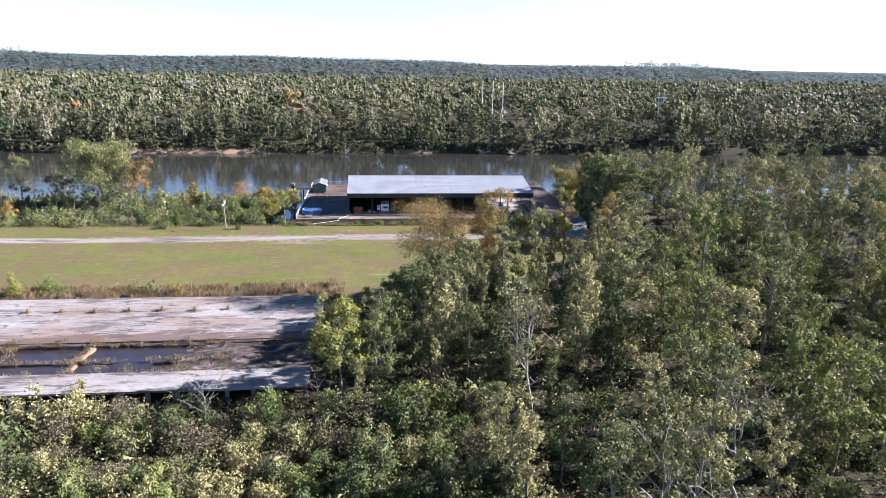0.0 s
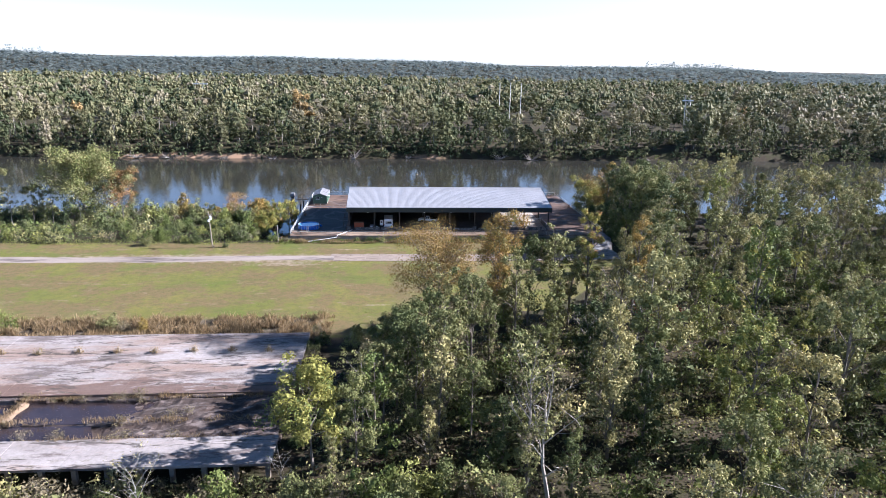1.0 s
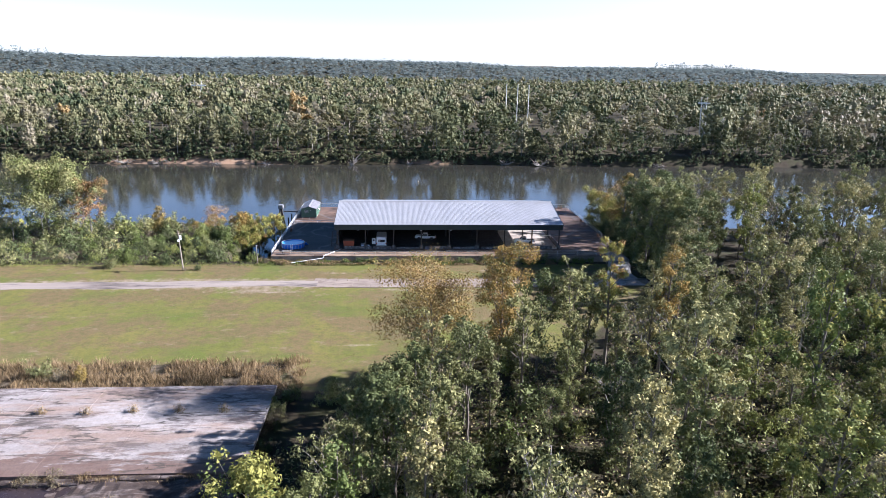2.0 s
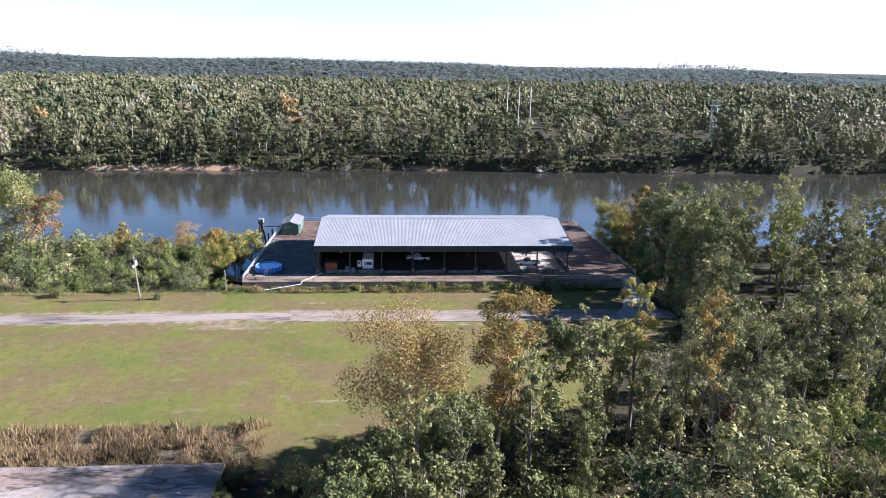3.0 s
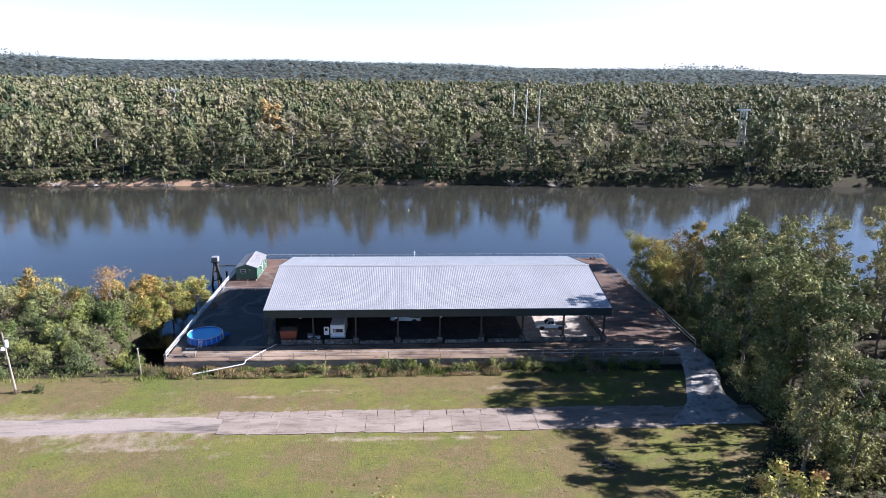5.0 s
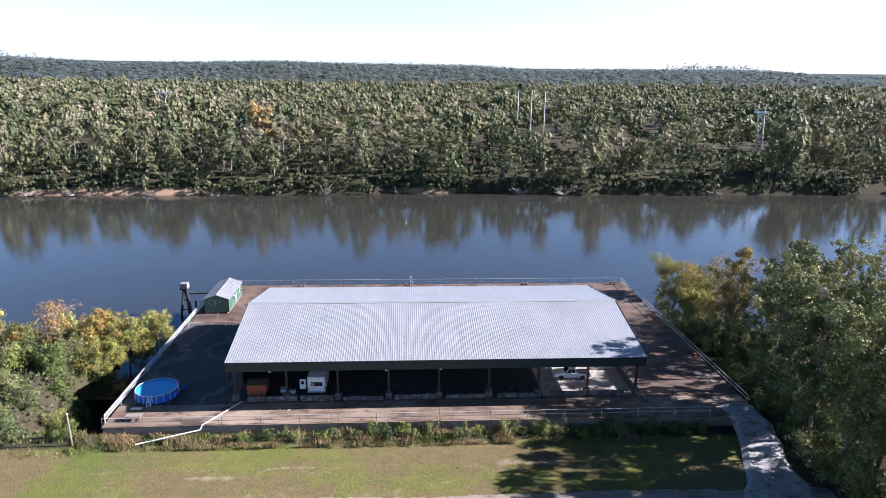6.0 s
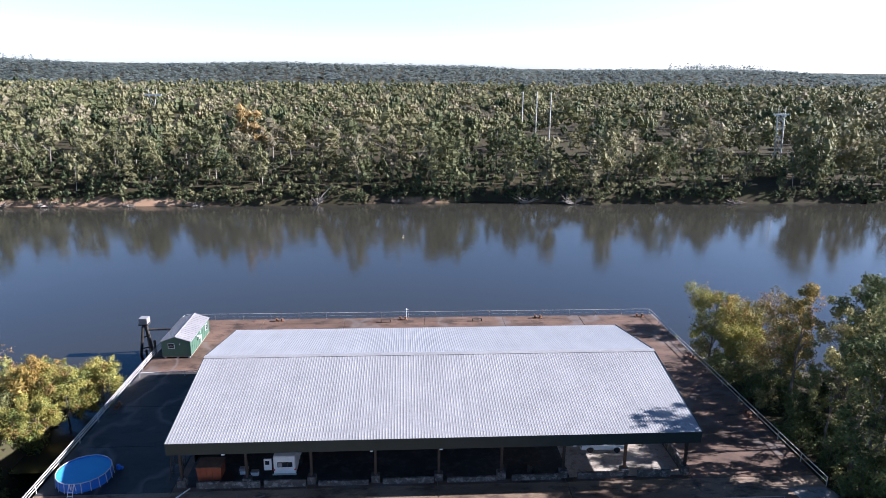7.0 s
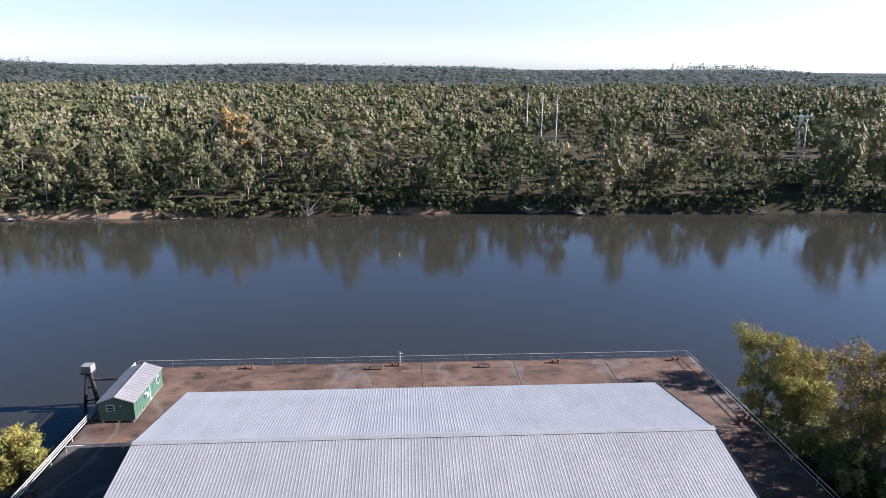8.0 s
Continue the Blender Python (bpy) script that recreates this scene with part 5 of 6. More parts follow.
for x, y, kind, s in (
    (29.6, 117, "olive_c", 0.97), (33.5, 121.5, "olive_c", 0.86), (26, 120.7, "dark_a", 0.98), (31, 121, "olive_b", 0.95), (47.5, 123.2, "olive_a", 0.95), (36, 93.2, "olive_a", 1.18), (48, 62.6, "bright_b", 1.28),
    (16.3, 73.6, "bare_b", 0.82), (1.2, 90, "olive_b", 0.72), (3, 94.5, "dark_b", 0.9), (1.2, 97, "dark_b", 0.82), (5.5, 92, "dark_a", 0.82), (6.5, 107.5, "dark_b", 0.76), (4.5, 96.5, "dark_a", 0.8), (2.5, 106.5, "dark_b", 0.66), (7.5, 101.5, "dark_a", 0.84), (0.5, 83.5, "bright_a", 0.75), (4, 100, "dark_a", 0.76), (12.5, 112.5, "dark_b", 0.6), (8, 113.5, "dark_b", 0.5), (-1.1, 86.7, "bare_b", 0.66), (25, 47.5, "snag_a", 0.95), (28.5, 44, "snag_a", 0.8), (36.5, 53, "snag_a", 1.05), (-23.3, 72.9, "snag_a", 0.6), (-9.5, 78.3, "snag_a", 0.36), (9, 90, "olive_c", 0.86), (11, 97, "vine_a", 1.1), (14, 103, "olive_a", 0.9), (8, 86, "vine_a", 0.95), (6.5, 93.5, "vine_a", 0.9), (9.5, 105, "olive_c", 0.85), (-3.5, 82.5, "vine_a", 0.5), (-5, 85, "bright_a", 0.45), (-4.2, 78, "vine_a", 0.42), (18.3, 70.5, "bare_a", 0.75), (21, 49, "bare_b", 0.72), (50, 57, "bright_b", 1.0), (64.5, 184.3, "olive_c", 0.97), (76, 180.5, "bare_a", 1.2), (71.5, 184.5, "dark_a", 1.1),
    (76.5, 204.5, "dark_a", 1.08), (72.0, 202.0, "olive_a", 0.86), (68, 207.5, "dark_b", 0.75), (69, 197, "olive_b", 0.9), (74, 197.5, "bright_b", 0.85), (84, 203, "olive_a", 0.95), (35.6, 89.4, "dark_b", 1.3), (22, 112, "olive_a", 0.9), (14, 108, "dark_b", 1.05), (5, 110, "dark_b", 0.5),
    (63.0, 176, "dark_a", 1.12), (63.8, 170.5, "dark_a", 1.24), (62.5, 158, "olive_b", 0.95), (63.4, 184.5, "dark_a", 1.14), (65, 180, "dark_a", 1.02), (62.5, 150, "dark_a", 0.9), (66.5, 173, "bare_b", 1.0), (70, 178, "dark_a", 1.15), (67, 164, "dark_a", 1.12), (73, 170, "olive_b", 1.05), (63.6, 167, "dark_b", 1.15), (66, 168.5, "dark_a", 1.08), (65.5, 169, "dark_a", 1.0), (61.5, 154, "olive_c", 0.8), (-1.5, 98, "dark_b", 0.42), (3, 103, "dark_b", 0.8), (58, 152, "vine_a", 1.0), (76, 202, "dark_a", 1.1), (64.6, 188, "olive_c", 1.15), (66.5, 183, "bare_b", 1.05), (66.5, 203.5, "gold_a", 0.7), (66, 198.5, "dark_b", 0.62), (65.5, 194, "olive_b", 0.7), (67, 192, "olive_a", 1.0)):
    plant(kind, x, y, scale=s, turn=(x * 37) % 360)
NEAR = []


def in_woods(x, y):
    if y < 79:
        return x > 9
    if y < 104:
        return x > -3
    if y < 119:
        return x > 13
    if y < 125:
        return x > 22
    if y < 150:
        return x > (40 if y < 128 else 65)
    if y < 161:
        return x > 63
    if y < 184:
        return x > 63
    return x > 66 and y < near_shore(x) - 3 and not (186.5 < y < 197 and x < 84) and (y < 203 or (x > 86 and y < 213))


prng = random.Random(3)
names = ["olive_a", "olive_b", "olive_c", "dark_a", "dark_b", "bright_a", "bright_b", "bare_a", "bare_b", "vine_a", "snag_a"]
weights = [19, 15, 16, 11, 9, 7, 7, 5, 7, 9, 3]
rest = []
y = 30.0
while y < 231:
    x = -10.0 + prng.uniform(0, 4)
    while x < 0.80 * y + 42:
        px, py = x + prng.uniform(-2.6, 2.6), y + prng.uniform(-2.6, 2.6)
        if in_woods(px, py):
            kind = prng.choices(names, weights)[0]
            if px < 30 and py < 110 and prng.random() < 0.75:
                kind = prng.choice(("dark_a", "dark_b", "dark_b", "olive_c", "vine_a"))
            if px > 0.42 * py + 8 and py < 150 and prng.random() < 0.3:
                kind = prng.choice(("bright_b", "bright_a", "vine_a"))
            s = prng.uniform(0.62, 1.22)
            if px < 27 and py < 108:
                s *= 0.6
            elif py < 75:
                s *= 0.85
            elif 104 < py < 150 and px < 58:
                s = min(s, 0.86)
            elif px > 60 and py > 145:
                s *= 0.92
            if (py > 72 or prng.random() > 0.1) and (py > 165 or nz(px, py, 0.085, 21) > -0.13):
                NEAR.append((px, py, kind, s))
        x += 7.4
    y += 7.0
LATER = []  # plants joined into one mesh: (kind, pose)


def bake(name, label, category, thin=2):
    """One mesh of all plants in LATER."""
    slots, vs, fs, ms, own, n = {}, [], [], [], [], 0
    for kind, m in LATER:
        number = prng.random()
        for ob in BUILT[kind].children:
            me = ob.data
            co = np.empty(len(me.vertices) * 3)
            me.vertices.foreach_get("co", co)
            idx = np.empty(len(me.loops), dtype=np.int64)
            me.loops.foreach_get("vertex_index", idx)
            a = np.array(m)
            co = co.reshape(-1, 3)
            if ob.name.startswith("crown"):
                q = co.reshape(-1, 3, 3)[::thin]
                c = q.mean(1)[:, None]
                co = (c + (q - c) * (1 + 0.12 * thin)).reshape(-1, 3)
                idx = np.arange(len(co)).reshape(-1, 3)
            else:
                idx = idx.reshape(-1, 4)
            vs.append(co @ a[:3, :3].T + a[:3, 3])
            fs.append(idx + n)
            n += len(co)
            own.append(np.full(len(idx), number))
            ms.append(np.full(len(idx), slots.setdefault(me.materials[0], len(slots))))
    LATER.clear()
    me = poly_mesh(name, np.concatenate(vs), fs)
    k = np.concatenate(ms)
    for mt in slots:
        me.materials.append(mt)
    me.polygons.foreach_set("material_index", k)
    me.attributes.new("plant", "FLOAT", "FACE").data.foreach_set("value", np.concatenate(own))
    tagged(new(name, me), label, category, kind="stuff")


def poly_mesh(name, v, f):
    """A mesh from vertices and index arrays, each array of one face size."""
    me = bpy.data.meshes.new(name)
    me.vertices.add(len(v))
    me.vertices.foreach_set("co", v.ravel())
    loops = np.concatenate([a.ravel() for a in f])
    sizes = np.concatenate([np.full(len(a), a.shape[1]) for a in f])
    me.loops.add(len(loops))
    me.loops.foreach_set("vertex_index", loops)
    me.polygons.add(len(sizes))
    me.polygons.foreach_set("loop_start", np.concatenate([[0], np.cumsum(sizes)[:-1]]))
    me.update()
    me.validate()
    return me


def later(kind, x, y, scale, turn, tall):
    LATER.append((kind, pose(x, y, height(x, y) - 0.1, 0, 0, turn) @ Matrix.Diagonal((scale, scale, scale * tall, 1))))


NEAR.sort(key=lambda t: math.hypot(t[0] - 34, 0.8 * (t[1] - 84)))
for i, (px, py, kind, s) in enumerate(NEAR):
    turn, tall = prng.uniform(0, 360), prng.uniform(0.88, 1.15)
    if i < 265 or kind not in BUILT:
        plant(kind, px, py, scale=s, turn=turn, tall=tall)
    else:
        later(kind, px, py, s, turn, tall)
bake("deep_woods", "mixed green and half-bare trees deeper in the woods", "woods")


# ---- bushes ----
BUSHES = {
    "bush_green": lambda: shrub("bush", "bright green leafy bush in the thicket", "bush", 41, 3.4, 2.4, 1700, 0.19, "bright"),
    "bush_dark": lambda: shrub("bush", "dark green leafy bush", "bush", 42, 3.0, 2.5, 1700, 0.19, "dark"),
    "bush_olive": lambda: shrub("bush", "olive bush tangled with vines", "bush", 43, 3.8, 2.6, 1700, 0.19, "olive"),
    "bush_dry": lambda: shrub("bush", "dry grey-brown tangle of leafless brush", "bush", 44, 2.6, 2.2, 1037, 0.21, "grey_twig", 14, 0),
    "bush_gold": lambda: shrub("bush", "yellowing bush on the river bank", "bush", 45, 4.6, 2.5, 1729, 0.23, "lime"),
    "bush_rust": lambda: shrub("bush", "brown-leaved bush on the river bank", "bush", 46, 4.8, 2.3, 1605, 0.22, "gold", 10),
}


def bushes(spots, options, grp, most=999):
    for i, (bx, by, bs) in enumerate(spots):
        kind, turn, tall = prng.choices(*options)[0], prng.uniform(0, 360), prng.uniform(0.8, 1.25)
        if i < most or kind not in BUILT:
            plant(kind, bx, by, scale=bs, turn=turn, tall=tall, kinds=BUSHES, group=grp)
        else:
            later(kind, bx, by, bs, turn, tall)


mix = (list(BUSHES), [26, 50, 20, 4, 0, 0])
brush = [(x + prng.uniform(-2, 2), y + prng.uniform(-1.8, 1.8), prng.uniform(0.7, 1.35)) for y in np.arange(44, 79, 3.9) for x in np.arange(-62, 14, 4.4)]
brush.sort(key=lambda b: math.hypot(b[0] + 12, b[1] - 66))
bushes([b for b in brush if b[1] < 62], mix, "bushes of the near thicket", 44)
bushes([b for b in brush if b[1] >= 62], (list(BUSHES), [10, 34, 24, 32, 0, 0]), "bushes of the near thicket", 50)
under = [(x + prng.uniform(-3, 3), y + prng.uniform(-3, 3), prng.uniform(0.6, 1.2)) for y in np.arange(36, 165, 6.4) for x in np.arange(-6, 120, 6.4)]
bushes([(x, y, s) for x, y, s in under if in_woods(x, y) and x < 0.75 * y + 22], mix, "bushes of the near thicket", 10)
edge = [(x, y, prng.uniform(0.55, 0.9)) for x, y in zip(np.linspace(-4, 24, 13), np.linspace(116, 129, 13) + np.random.default_rng(5).normal(0, 2, 13))]
bushes(edge, (["bush_dark", "bush_green", "bush_olive"], [3, 1, 2]), "bushes of the near thicket")
bank = []
for y in np.arange(181, 228, 4.4):
    for x in np.arange(-128, -26, 4.6):
        bx, by = x + prng.uniform(-2, 2), y + prng.uniform(-2, 2)
        if by < near_shore(bx) - 1 and bx < -33.5 - 2 * nz(0, by, 0.2):
            bank.append((bx, by, prng.uniform(0.5, 1.0) if by < 200 else prng.uniform(0.65, 1.25)))
bank.sort(key=lambda b: b[0], reverse=True)
low = [b for b in bank if b[1] < 205]
high = [b for b in bank if b[1] >= 205]
bushes(low, (list(BUSHES), [36, 50, 10, 3, 0, 1]), "bushes on the river bank", 34)
bushes([b for b in high if b[0] > -64], (list(BUSHES), [14, 26, 10, 8, 24, 18]), "bushes on the river bank", 34)
bushes([b for b in high if b[0] <= -64], (list(BUSHES), [14, 40, 34, 10, 1, 2]), "bushes on the river bank", 0)
side = [(x + prng.uniform(-1, 1), y + prng.uniform(-1.5, 1.5), prng.uniform(0.7, 1.15)) for y in np.arange(186, 233, 4.2) for x in (62.3, 66.5)]
side += [(x + prng.uniform(-0.8, 0.8), y + prng.uniform(-1, 1), prng.uniform(0.8, 1.4)) for y in np.arange(150, 186, 3.4) for x in (61.8, 65.0)]
side += [(-27.5 + prng.uniform(-1.6, 1.0), y, prng.uniform(0.35, 0.5)) for y in np.arange(184, 200, 3.4)]
bushes(side, (["bush_dark", "bush_olive", "bush_green"], [4, 3, 1]), "bushes beside the deck")
foot = [(x + prng.uniform(-1, 1), 179.9 + prng.uniform(-0.6, 0.5), prng.uniform(0.28, 0.55)) for x in np.arange(-6, 52, 2.1)]
bushes(foot, (["bush_green", "bush_olive", "bush_dark"], [5, 3, 1]), "bushes at the deck foot")
edge_spots = [(-10.6 + prng.uniform(-1.2, 2.2), y + prng.uniform(-0.8, 0.8), prng.uniform(0.25, 0.6)) for y in np.arange(86, 119, 1.5)]
bushes(edge_spots, (["bush_dark", "bush_dry", "bush_olive"], [4, 3, 2]), "bushes along the foundation")
for bx, by, bs, k in ((66, 207, 1.0, "bush_dark"), (68.5, 214.5, 1.1, "bush_olive"), (66, 217, 1.0, "bush_dark"), (71.5, 206, 1.2, "bush_dark"), (72.5, 216, 1.1, "bush_dark"), (64.6, 211.5, 0.8, "bush_olive"), (-35, 187, 0.8, "bush_green"), (-38, 190.5, 0.9, "bush_dark"), (-34.6, 195, 0.8, "bush_dark"), (-28.9, 186, 0.6, "bush_green"), (-37, 198.5, 0.9, "bush_green"), (-39, 203.5, 0.9, "bush_olive"), (-45.8, 123.2, 0.75, "bush_olive"), (-43, 122, 0.6, "bush_dry"), (-39.5, 121, 0.55, "bush_rust"), (-66, 125, 0.9, "bush_green"), (-70, 124, 0.85, "bush_gold"), (-62, 123, 0.7, "bush_green"), (-38.5, 174.3, 0.36, "bush_dark"), (-41.4, 174.2, 0.25, "bush_dry"), (-58, 176.6, 0.7, "bush_olive"), (-27.8, 180.8, 0.62, "bush_green"), (-25, 179.4, 0.45, "bush_dry"), (-75, 87, 1.1, "bush_green"), (-57.5, 86.5, 0.9, "bush_green")):
    plant(k, bx, by, height(bx, by), scale=bs, turn=bx * 31 % 360, kinds=BUSHES, group="single bushes")
pit = [(prng.uniform(-80, -22), prng.choice((86.3, 87.5, 90.5, 92, 96.5, 96.8)) + prng.uniform(-0.5, 0.5), prng.uniform(0.2, 0.5)) for _ in range(46)]
for bx, by, bs in pit:
    LATER.append(("bush_dry", pose(bx, by, 0.75, 0, 0, prng.uniform(0, 360)) @ Matrix.Scale(bs, 4)))
for k in range(30):
    bx, by = -13 - 1.9 * k + prng.uniform(-1, 1), 78.2 + prng.uniform(-1.4, 1.0)
    later(prng.choice(("bush_dry", "bush_olive", "bush_dry")), bx, by, prng.uniform(0.45, 0.85), prng.uniform(0, 360), 1.0)
bake("thicket", "green, olive and dry bushes grown into a thicket", "thicket", 4)
for tx, ty, s in ((-100, 196, 0.6), (-112, 200, 0.9), (-107, 203, 0.95), (-108, 190, 0.6), (-122, 196, 0.85), (-97, 205, 0.62), (-95.5, 198, 0.66), (-91, 199, 0.6), (-84, 200, 0.62)):
    plant("olive_b" if tx % 2 else "bare_b", tx, ty, scale=s, turn=tx * 7)


# ---- far woods ----
def lump(r):
    """Corners of the faces of a small uneven solid."""
    v = np.array([(1, 0, 0), (-1, 0, 0), (0, 1, 0), (0, -1, 0), (0, 0, 1), (0, 0, -1)]) * r.uniform(0.7, 1.25, (6, 1))
    return v[np.array([(a, b, c) for a in (0, 1) for b in (2, 3) for c in (4, 5)])].reshape(-1, 3)


def far_template(seed, n, high, wide, leaf, base=0.3, flat=0.3, firm=1.3):
    """A rounded crown of several lobes: a close heart and loose sprays round it."""
    r = np.random.default_rng(seed)
    k = max(1, min(22, n // (28 if n > 300 else 13)))
    h = np.sort(r.uniform(base, 0.92, k)) if k > 1 else np.array([0.7])
    reach = wide * np.sqrt(np.clip(1 - ((h - 0.45) / 0.66) ** 2, 0.1, 1)) * r.uniform(0.15, 0.85, k)
    az = r.uniform(0, math.tau, k)
    c = np.stack([reach * np.cos(az), reach * np.sin(az), h * high], 1)
    size = wide * r.uniform(0.24, 0.44, k) * (1.0 if k > 2 else 1.5)
    hearts = np.concatenate([lump(r) * size[i] * np.array([0.66, 0.66, 0.72]) + c[i] for i in range(k)]) if firm < 3 else np.empty((0, 3))
    m = n - len(hearts) // 3
    pick = r.integers(0, k, m)
    off = r.normal(0, 1, (m, 3))
    off *= (size[pick] * r.uniform(0.45, 1.2, m))[:, None] / np.linalg.norm(off, axis=1)[:, None]
    return np.concatenate([hearts, leaf_cards(r, c[pick] + off, leaf, off + np.array([0, 0, flat * wide * 0.3]), firm)])


def woods(name, label, mat, seeds, spots, n, high, wide, leaf, base=0.3, trunks=False, dark=0.0, flat=0.3, firm=1.3):
    temps = [far_template(s, n, high, wide, leaf, base, flat, firm) for s in seeds]
    r = np.random.default_rng(seeds[0] + 100)
    k = len(spots)
    pick = r.integers(0, len(temps), k)
    az, sc = r.uniform(0, math.tau, k), np.clip(r.normal(0.88, 0.2, k) + 0.22 * np.array([nz(x, y, 0.02, 3) for x, y, _ in spots]), 0.35, 1.35)
    tall = r.uniform(0.85, 1.12, k)
    vs = np.empty((k, n * 3, 3))
    for i, (x, y, z) in enumerate(spots):
        t = temps[pick[i]]
        c, s = math.cos(az[i]) * sc[i], math.sin(az[i]) * sc[i]
        vs[i, :, 0], vs[i, :, 1], vs[i, :, 2] = x + c * t[:, 0] - s * t[:, 1], y + s * t[:, 0] + c * t[:, 1], z + sc[i] * tall[i] * t[:, 2]
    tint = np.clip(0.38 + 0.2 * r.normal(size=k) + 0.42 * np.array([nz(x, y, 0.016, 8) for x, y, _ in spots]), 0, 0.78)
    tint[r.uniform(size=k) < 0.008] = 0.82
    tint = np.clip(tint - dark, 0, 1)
    verts = vs.reshape(-1, 3)
    me = poly_mesh(name, verts, [np.arange(len(verts)).reshape(-1, 3)])
    a = me.attributes.new("tint", "FLOAT", "FACE")
    a.data.foreach_set("value", np.repeat(tint, n))
    me.materials.append(M[mat])
    tagged(new(name, me), label, "woods", kind="stuff")
    if trunks:
        lines = []
        for i, (x, y, z) in enumerate(spots):
            if i % 2:
                continue
            h = high * sc[i] * tall[i]
            lean = r.normal(0, 0.05 * h, 2)
            lines.append(([(x, y, z - 0.5), (x + lean[0] * 0.4, y + lean[1] * 0.4, z + h * 0.45), (x + lean[0], y + lean[1], z + h * 0.9)], 0.2 * sc[i], 0.06, 3))
            for _ in range(2):
                q, w = r.uniform(0.3, 0.7), r.normal(0, 0.2 * h, 2)
                lines.append(([(x + lean[0] * q, y + lean[1] * q, z + h * q), (x + w[0], y + w[1], z + h * (q + 0.25))], 0.12, 0.05, 3))
        tagged(new(name + "_trunks", mesh_of(name + "_trunks", *tubes(lines), M["pale_bark"])), "grey trunks of the far woods", "woods", kind="stuff")


def woods_spots(seed, y0, y1, step, keep=None):
    r = random.Random(seed)
    out = []
    y = y0
    while y < y1:
        x = -0.74 * y - 30
        while x < 0.86 * y + 60:
            px, py = x + r.uniform(-0.75, 0.75) * step, y + r.uniform(-0.75, 0.75) * step
            if py > far_shore(px) + 5 and (keep is None or keep(px, py)):
                out.append((px, py, height(px, py)))
            x += step
        y += step
    return out


def corridor(x, y):
    """Clear of the power line."""
    a, b = 78 + (y - 370) * 0.13, 187.5 - (422 - y) * 0.6
    return not (abs(x - a) < 7.0 and y < 464) and not (abs(x - b) < 8.0 and y < 428) and not (abs(x + 163.2) < 7 and 570 < y < 616)


def bank_keep(x, y):
    return corridor(x, y) and nz(x, y, 0.055, 12) > -0.2


bank_spots = woods_spots(1, 368, 436, 8.0, bank_keep)
first_rows = [p for p in bank_spots if p[1] < far_shore(p[0]) + 27]
woods("bank_woods", "tall mixed woods along the far river bank", "far_leaf", [51, 52, 53, 54, 55, 56], first_rows, 900, 18.5, 5.0, 0.46, 0.24, True)
woods("inner_woods", "mixed woods behind the far river bank", "far_leaf", [57, 58, 59, 60], [p for p in bank_spots if p[1] >= far_shore(p[0]) + 27], 480, 18.5, 5.2, 0.48, 0.5, True)
woods("far_woods", "mixed autumn woods stretching beyond the river", "far_leaf", [61, 62, 63, 64, 65], woods_spots(2, 438, 640, 9.2, bank_keep), 190, 18, 5.8, 0.52, 0.66)
woods("distant_woods", "distant flat woods", "far_leaf", [71, 72, 73, 74], woods_spots(3, 644, 1220, 12), 28, 18.0, 6.8, 1.6, 0.74, flat=1.0)
woods("hill_woods", "haze-paled pine woods over low hills on the skyline", "hill_leaf", [81, 82, 83, 84], woods_spots(4, 1224, 2080, 13.5), 10, 5.0, 9.0, 6.4, 0.3, flat=9.0, firm=4.5)
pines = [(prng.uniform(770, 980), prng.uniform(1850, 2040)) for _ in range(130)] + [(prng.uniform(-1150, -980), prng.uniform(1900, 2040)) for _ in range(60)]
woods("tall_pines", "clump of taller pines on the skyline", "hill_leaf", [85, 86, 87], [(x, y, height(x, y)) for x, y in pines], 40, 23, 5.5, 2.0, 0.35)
lights = [(-49, 408), (-46, 411), (-52, 410), (-47.5, 406), (-50.5, 405), (-168, 392), (205, 433), (209, 437), (236, 446)]
woods("gold_crowns", "single golden-leaved crowns in the far woods", "far_leaf", [97, 98], [(x, y, height(x, y)) for x, y in lights], 420, 20.5, 5.6, 0.5, 0.78, dark=-0.5)
gap = [(x, y) for y in np.arange(372, 462, 3.5) for x in (74.5 + (y - 370) * 0.13, 78 + (y - 370) * 0.13, 81.5 + (y - 370) * 0.13)] + [(186.5 - (422 - y) * 0.6 + d, y) for y in np.arange(372, 424, 3.5) for d in (-3.5, 0.5, 4.5)]
floor = [(x + prng.uniform(-2, 2), y + prng.uniform(-2, 2)) for y in np.arange(371, 436, 4.2) for x in np.arange(-300, 390, 4.4)]
# shade under the far trees is put into this darker tint
woods("far_undergrowth", "tangled undergrowth tinted shade-dark beneath the far trees", "far_leaf", [94, 95, 96], [(x, y, height(x, y)) for x, y in floor if corridor(x, y)], 16, 3.8, 2.9, 1.1, 0.05, dark=0.3)
shore = [(x + prng.uniform(-1, 1), far_shore(x) + 3.4 + prng.uniform(-1.7, 2.4)) for x in np.arange(-310, 400, 1.5)]
# the brush tint also holds the shadow at the foot of the bank
woods("shore_brush", "green and brown bushes, tinted shade-dark, along the far shore", "far_leaf", [91, 92, 93], [(x, y, height(x, y)) for x, y in shore + gap if nz(x, y, 0.03, 2) > -0.45], 100, 4.6, 2.6, 0.66, 0.02, dark=0.22)


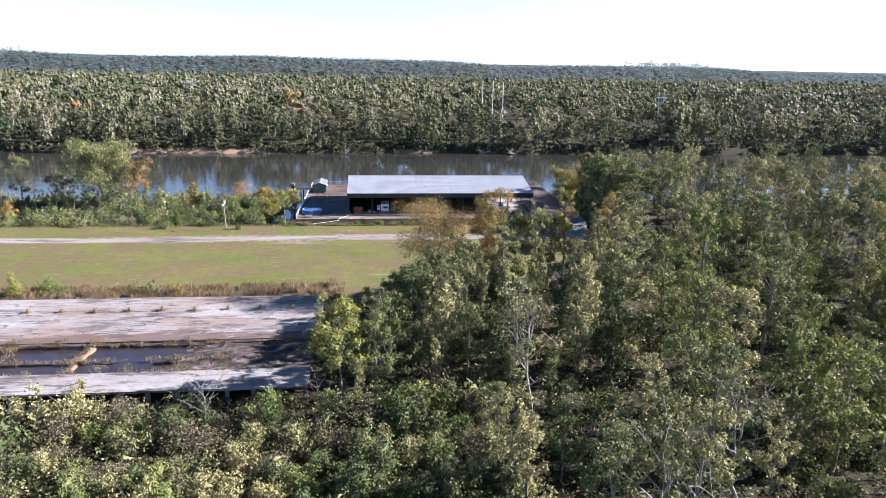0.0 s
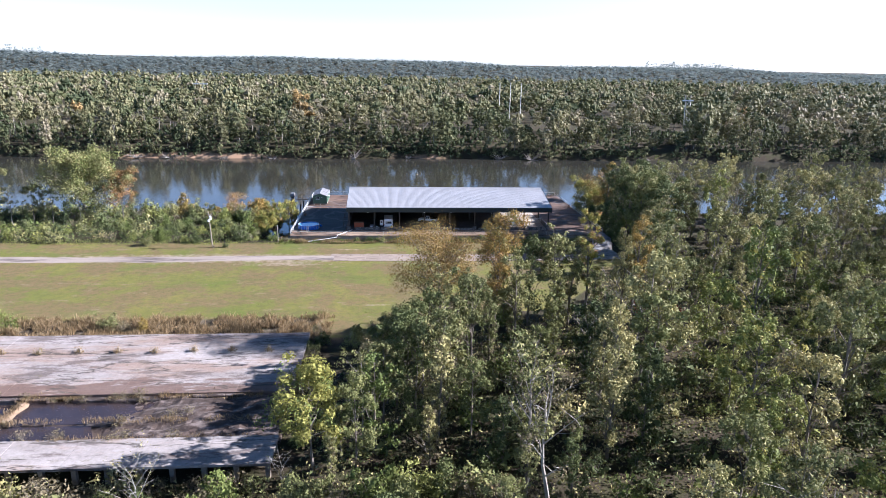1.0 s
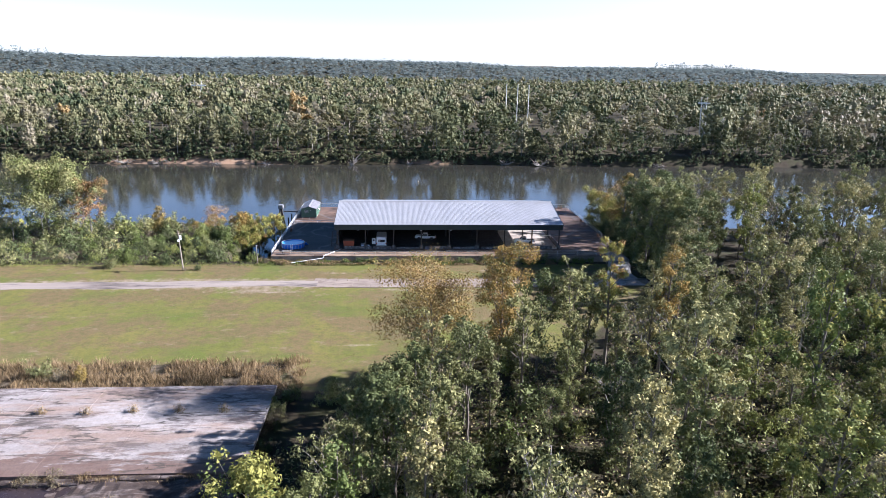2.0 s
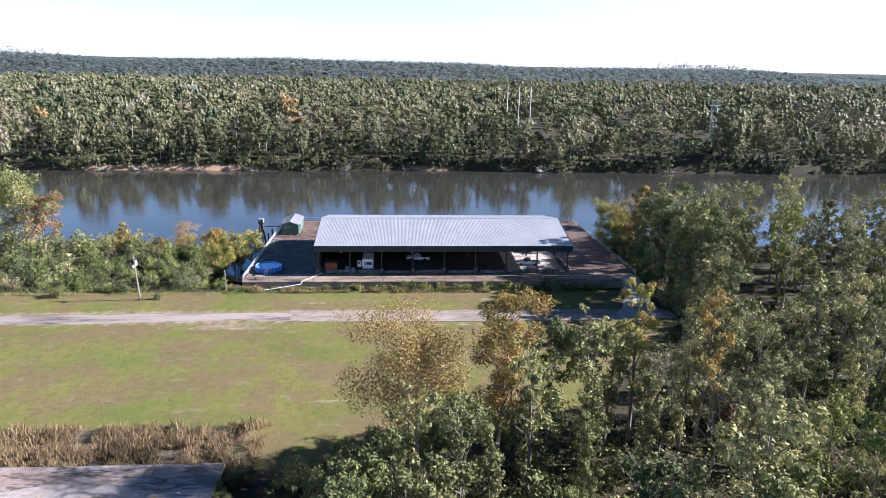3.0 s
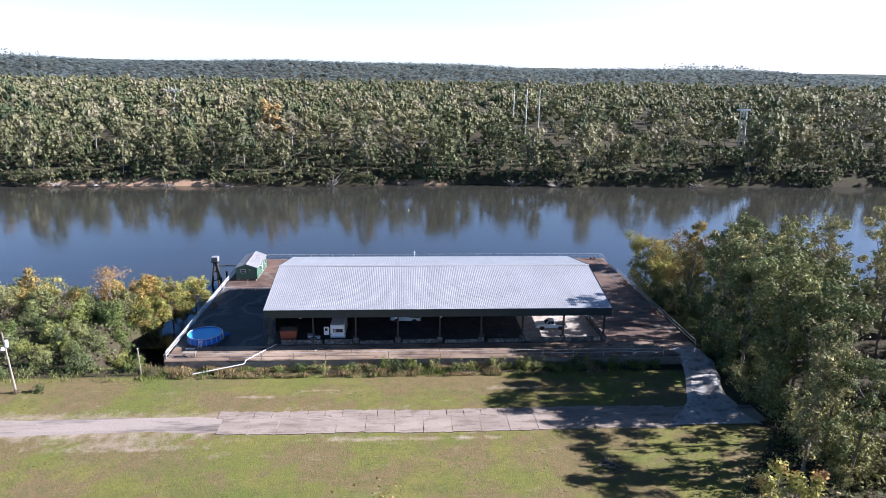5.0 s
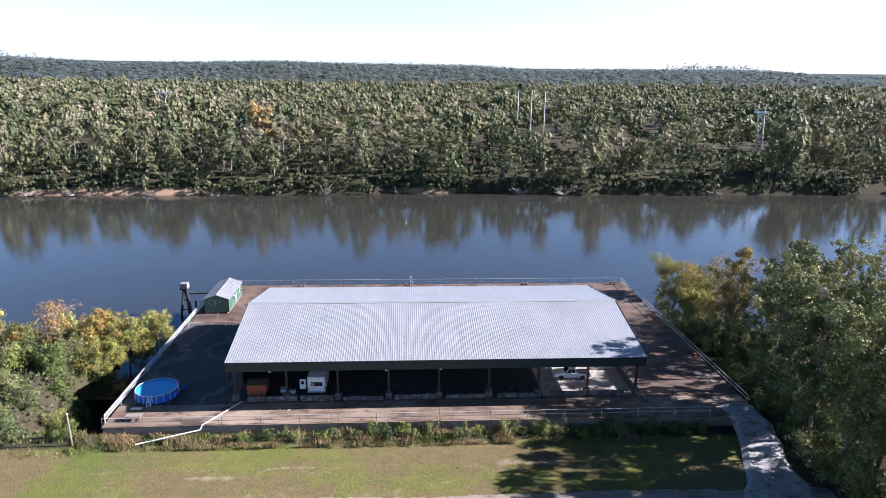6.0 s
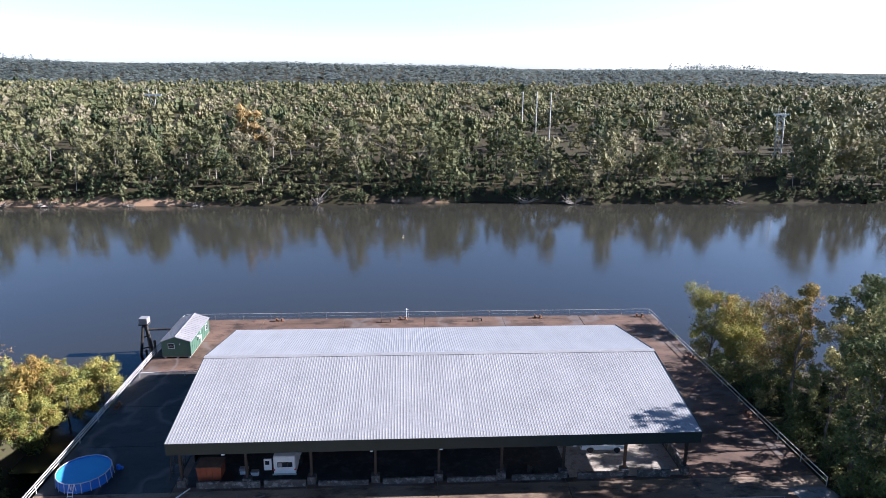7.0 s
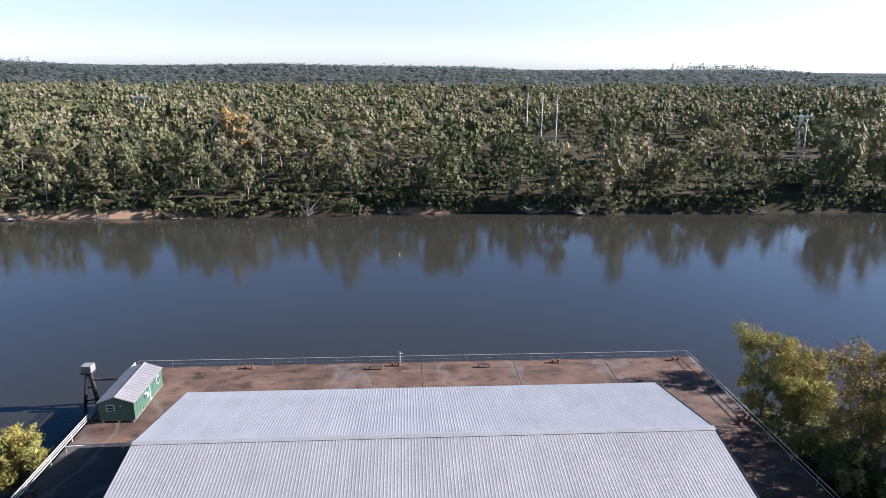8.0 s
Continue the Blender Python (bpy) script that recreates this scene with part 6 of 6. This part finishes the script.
def snags():
    for k, (x, s, hi) in enumerate(((-112, 1.0, 0.3), (-17.7, 1.0, 0.9), (-60, 0.8, 0.25), (10, 0.7, 0.3), (60, 1.1, 0.4), (78, 1.2, 0.5), (-128, 1.2, 0.25), (140, 0.8, 0.3), (-85, 0.7, 0.2))):
        r = np.random.default_rng(200 + k)
        ob = thing("driftwood", "bleached fallen tree with bare branches at the far shore", "driftwood", "fallen trees on the far shore", at=(x, far_shore(x) + 0.6, WATER + 0.2))
        lines = []
        for i in range(16):
            az, l = r.uniform(0, math.tau), r.uniform(2, 6) * s
            e = np.array([l * math.cos(az), 0.5 * l * math.sin(az), l * hi * r.uniform(0.2, 1.6)])
            m = e * 0.5 + r.normal(0, 0.4, 3)
            lines.append(([np.zeros(3), m, e], 0.2 * s, 0.05, 4))
            lines.append(([m, m + r.normal(0, 1.0, 3) + np.array([0, 0, 0.6])], 0.09, 0.03, 3))
        hang(new("root_crown", mesh_of("root_crown", *tubes(lines), M["driftwood"])), ob)


snags()


# ---- pieces of the paved surfaces ----
def slab_mesh(w, d, h, mat, ch=0.03):
    bm = box(-w / 2, w / 2, -d / 2, d / 2, 0, h)
    top = [f for f in bm.faces if all(v.co.z > h - 0.001 for v in f.verts)]
    bmesh.ops.bevel(bm, geom=list(top[0].edges), offset=ch, segments=1, affect="EDGES")
    bmesh.ops.recalc_face_normals(bm, faces=bm.faces)
    me = bpy.data.meshes.new("slab")
    bm.to_mesh(me)
    bm.free()
    me.materials.append(mat)
    return me


def lay(name, parent, me, x, y, z, turn=0.0):
    ob = hang(new(name, me), parent)
    ob.location = (x, y, z)
    ob.rotation_euler = (0, 0, turn)
    return ob


cols, rows = 6, (181.2, 186.6, 195.5, 205.0, 215.0, 226.0, 233.2, 235.6)
w = (DX1 - DX0) / cols
for a, b in zip(rows, rows[1:]):
    me = slab_mesh(w - 0.05, b - a - 0.05, 0.16, M["deck_edge" if a < 182 else "deck"])
    # slabs beside the shed carry its shadow in their colour
    darkened = slab_mesh(w - 0.05, b - a - 0.05, 0.16, M["deck_shadow"])
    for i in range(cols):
        lay("deck_slab", deck, darkened if i == 0 and 186 < a < 214 else me, DX0 + (i + 0.5) * w, (a + b) / 2, DZ - 0.16 + 0.003 * ((i * 5 + int(a)) % 3))
pile = thing("brush_pile", "low heap of dead brush on the lawn", "brush pile", at=(36.0, 154.4, height(36, 154.4)))
pr = np.random.default_rng(61)
for _ in range(34):
    a, l, c = pr.uniform(0, math.tau), pr.uniform(0.5, 1.3), pr.normal(0, 0.55, 2)
    d = np.array([l * math.cos(a), 0.6 * l * math.sin(a)])
    part("stick", rod((c[0] - d[0], c[1] - d[1], 0.03), (c[0] + d[0], c[1] + d[1], pr.uniform(0.1, 0.55)), 0.04, 4), M["black_wood"] if pr.random() < 0.6 else M["wood"], pile)
rr = random.Random(8)


def broken_slab(w, d, edge):
    """A thin slab with uneven, chipped sides."""
    lo = [(-w / 2 + w * i / 6 + rr.uniform(-0.08, 0.08) * (i not in (0, 6)), -d / 2 + rr.uniform(-edge, edge)) for i in range(7)]
    hi = [(w / 2 - w * i / 6 + rr.uniform(-0.08, 0.08) * (i not in (0, 6)), d / 2 + rr.uniform(-edge, edge)) for i in range(7)]
    bm = extrude(lo + [(w / 2 + rr.uniform(-0.06, 0.0), rr.uniform(-0.2, 0.2) * d)] + hi + [(-w / 2 + rr.uniform(0.0, 0.06), rr.uniform(-0.2, 0.2) * d)], "z", 0, 0.12)
    bmesh.ops.recalc_face_normals(bm, faces=bm.faces)
    me = bpy.data.meshes.new("panel")
    bm.to_mesh(me)
    bm.free()
    me.materials.append(M["panel"])
    return me


front_slabs = [broken_slab(3.66, 3.9, 0.09) for _ in range(6)]
back_slabs = [broken_slab(2.26, 1.75, 0.16) for _ in range(7)]
for i in range(16):
    x = -9.5 + 3.7 * i
    lay("concrete_panel", road, front_slabs[(i * 5) % 6], x, 164.2 + 0.35 * nz(x, 0, 0.1), height(x, 164.2) - 0.045 + 0.006 * (i % 3), 0.02 * nz(x, 4, 0.7))
for i in range(26):
    x = -11 + 2.3 * i
    lay("concrete_panel", road, back_slabs[(i * 3) % 7], x, 166.95 + 0.35 * nz(x, 0, 0.1), height(x, 167) - 0.05 + 0.008 * ((i * 5) % 4), 0.12 * nz(x, 7, 0.9))
for a, b in ((97.0, 103.4), (103.4, 110.0), (110.0, 117.2)):
    me = slab_mesh(7.58, b - a - 0.02, 0.5, M["slab"], 0.012)
    for i in range(11):
        lay("concrete_panel", ruin, me, -11.2 - 3.8 - 7.6 * i, (a + b) / 2, SZ - 0.5 + 0.04 * nz(i, a, 0.9), 0)
me = slab_mesh(7.57, 5.9, 0.3, M["slab"], 0.012)
for i in range(11):
    lay("concrete_panel", ruin, me, -11.2 - 3.8 - 7.6 * i, 83.05, SZ - 0.3 + 0.04 * nz(i, 2, 0.9), 0)
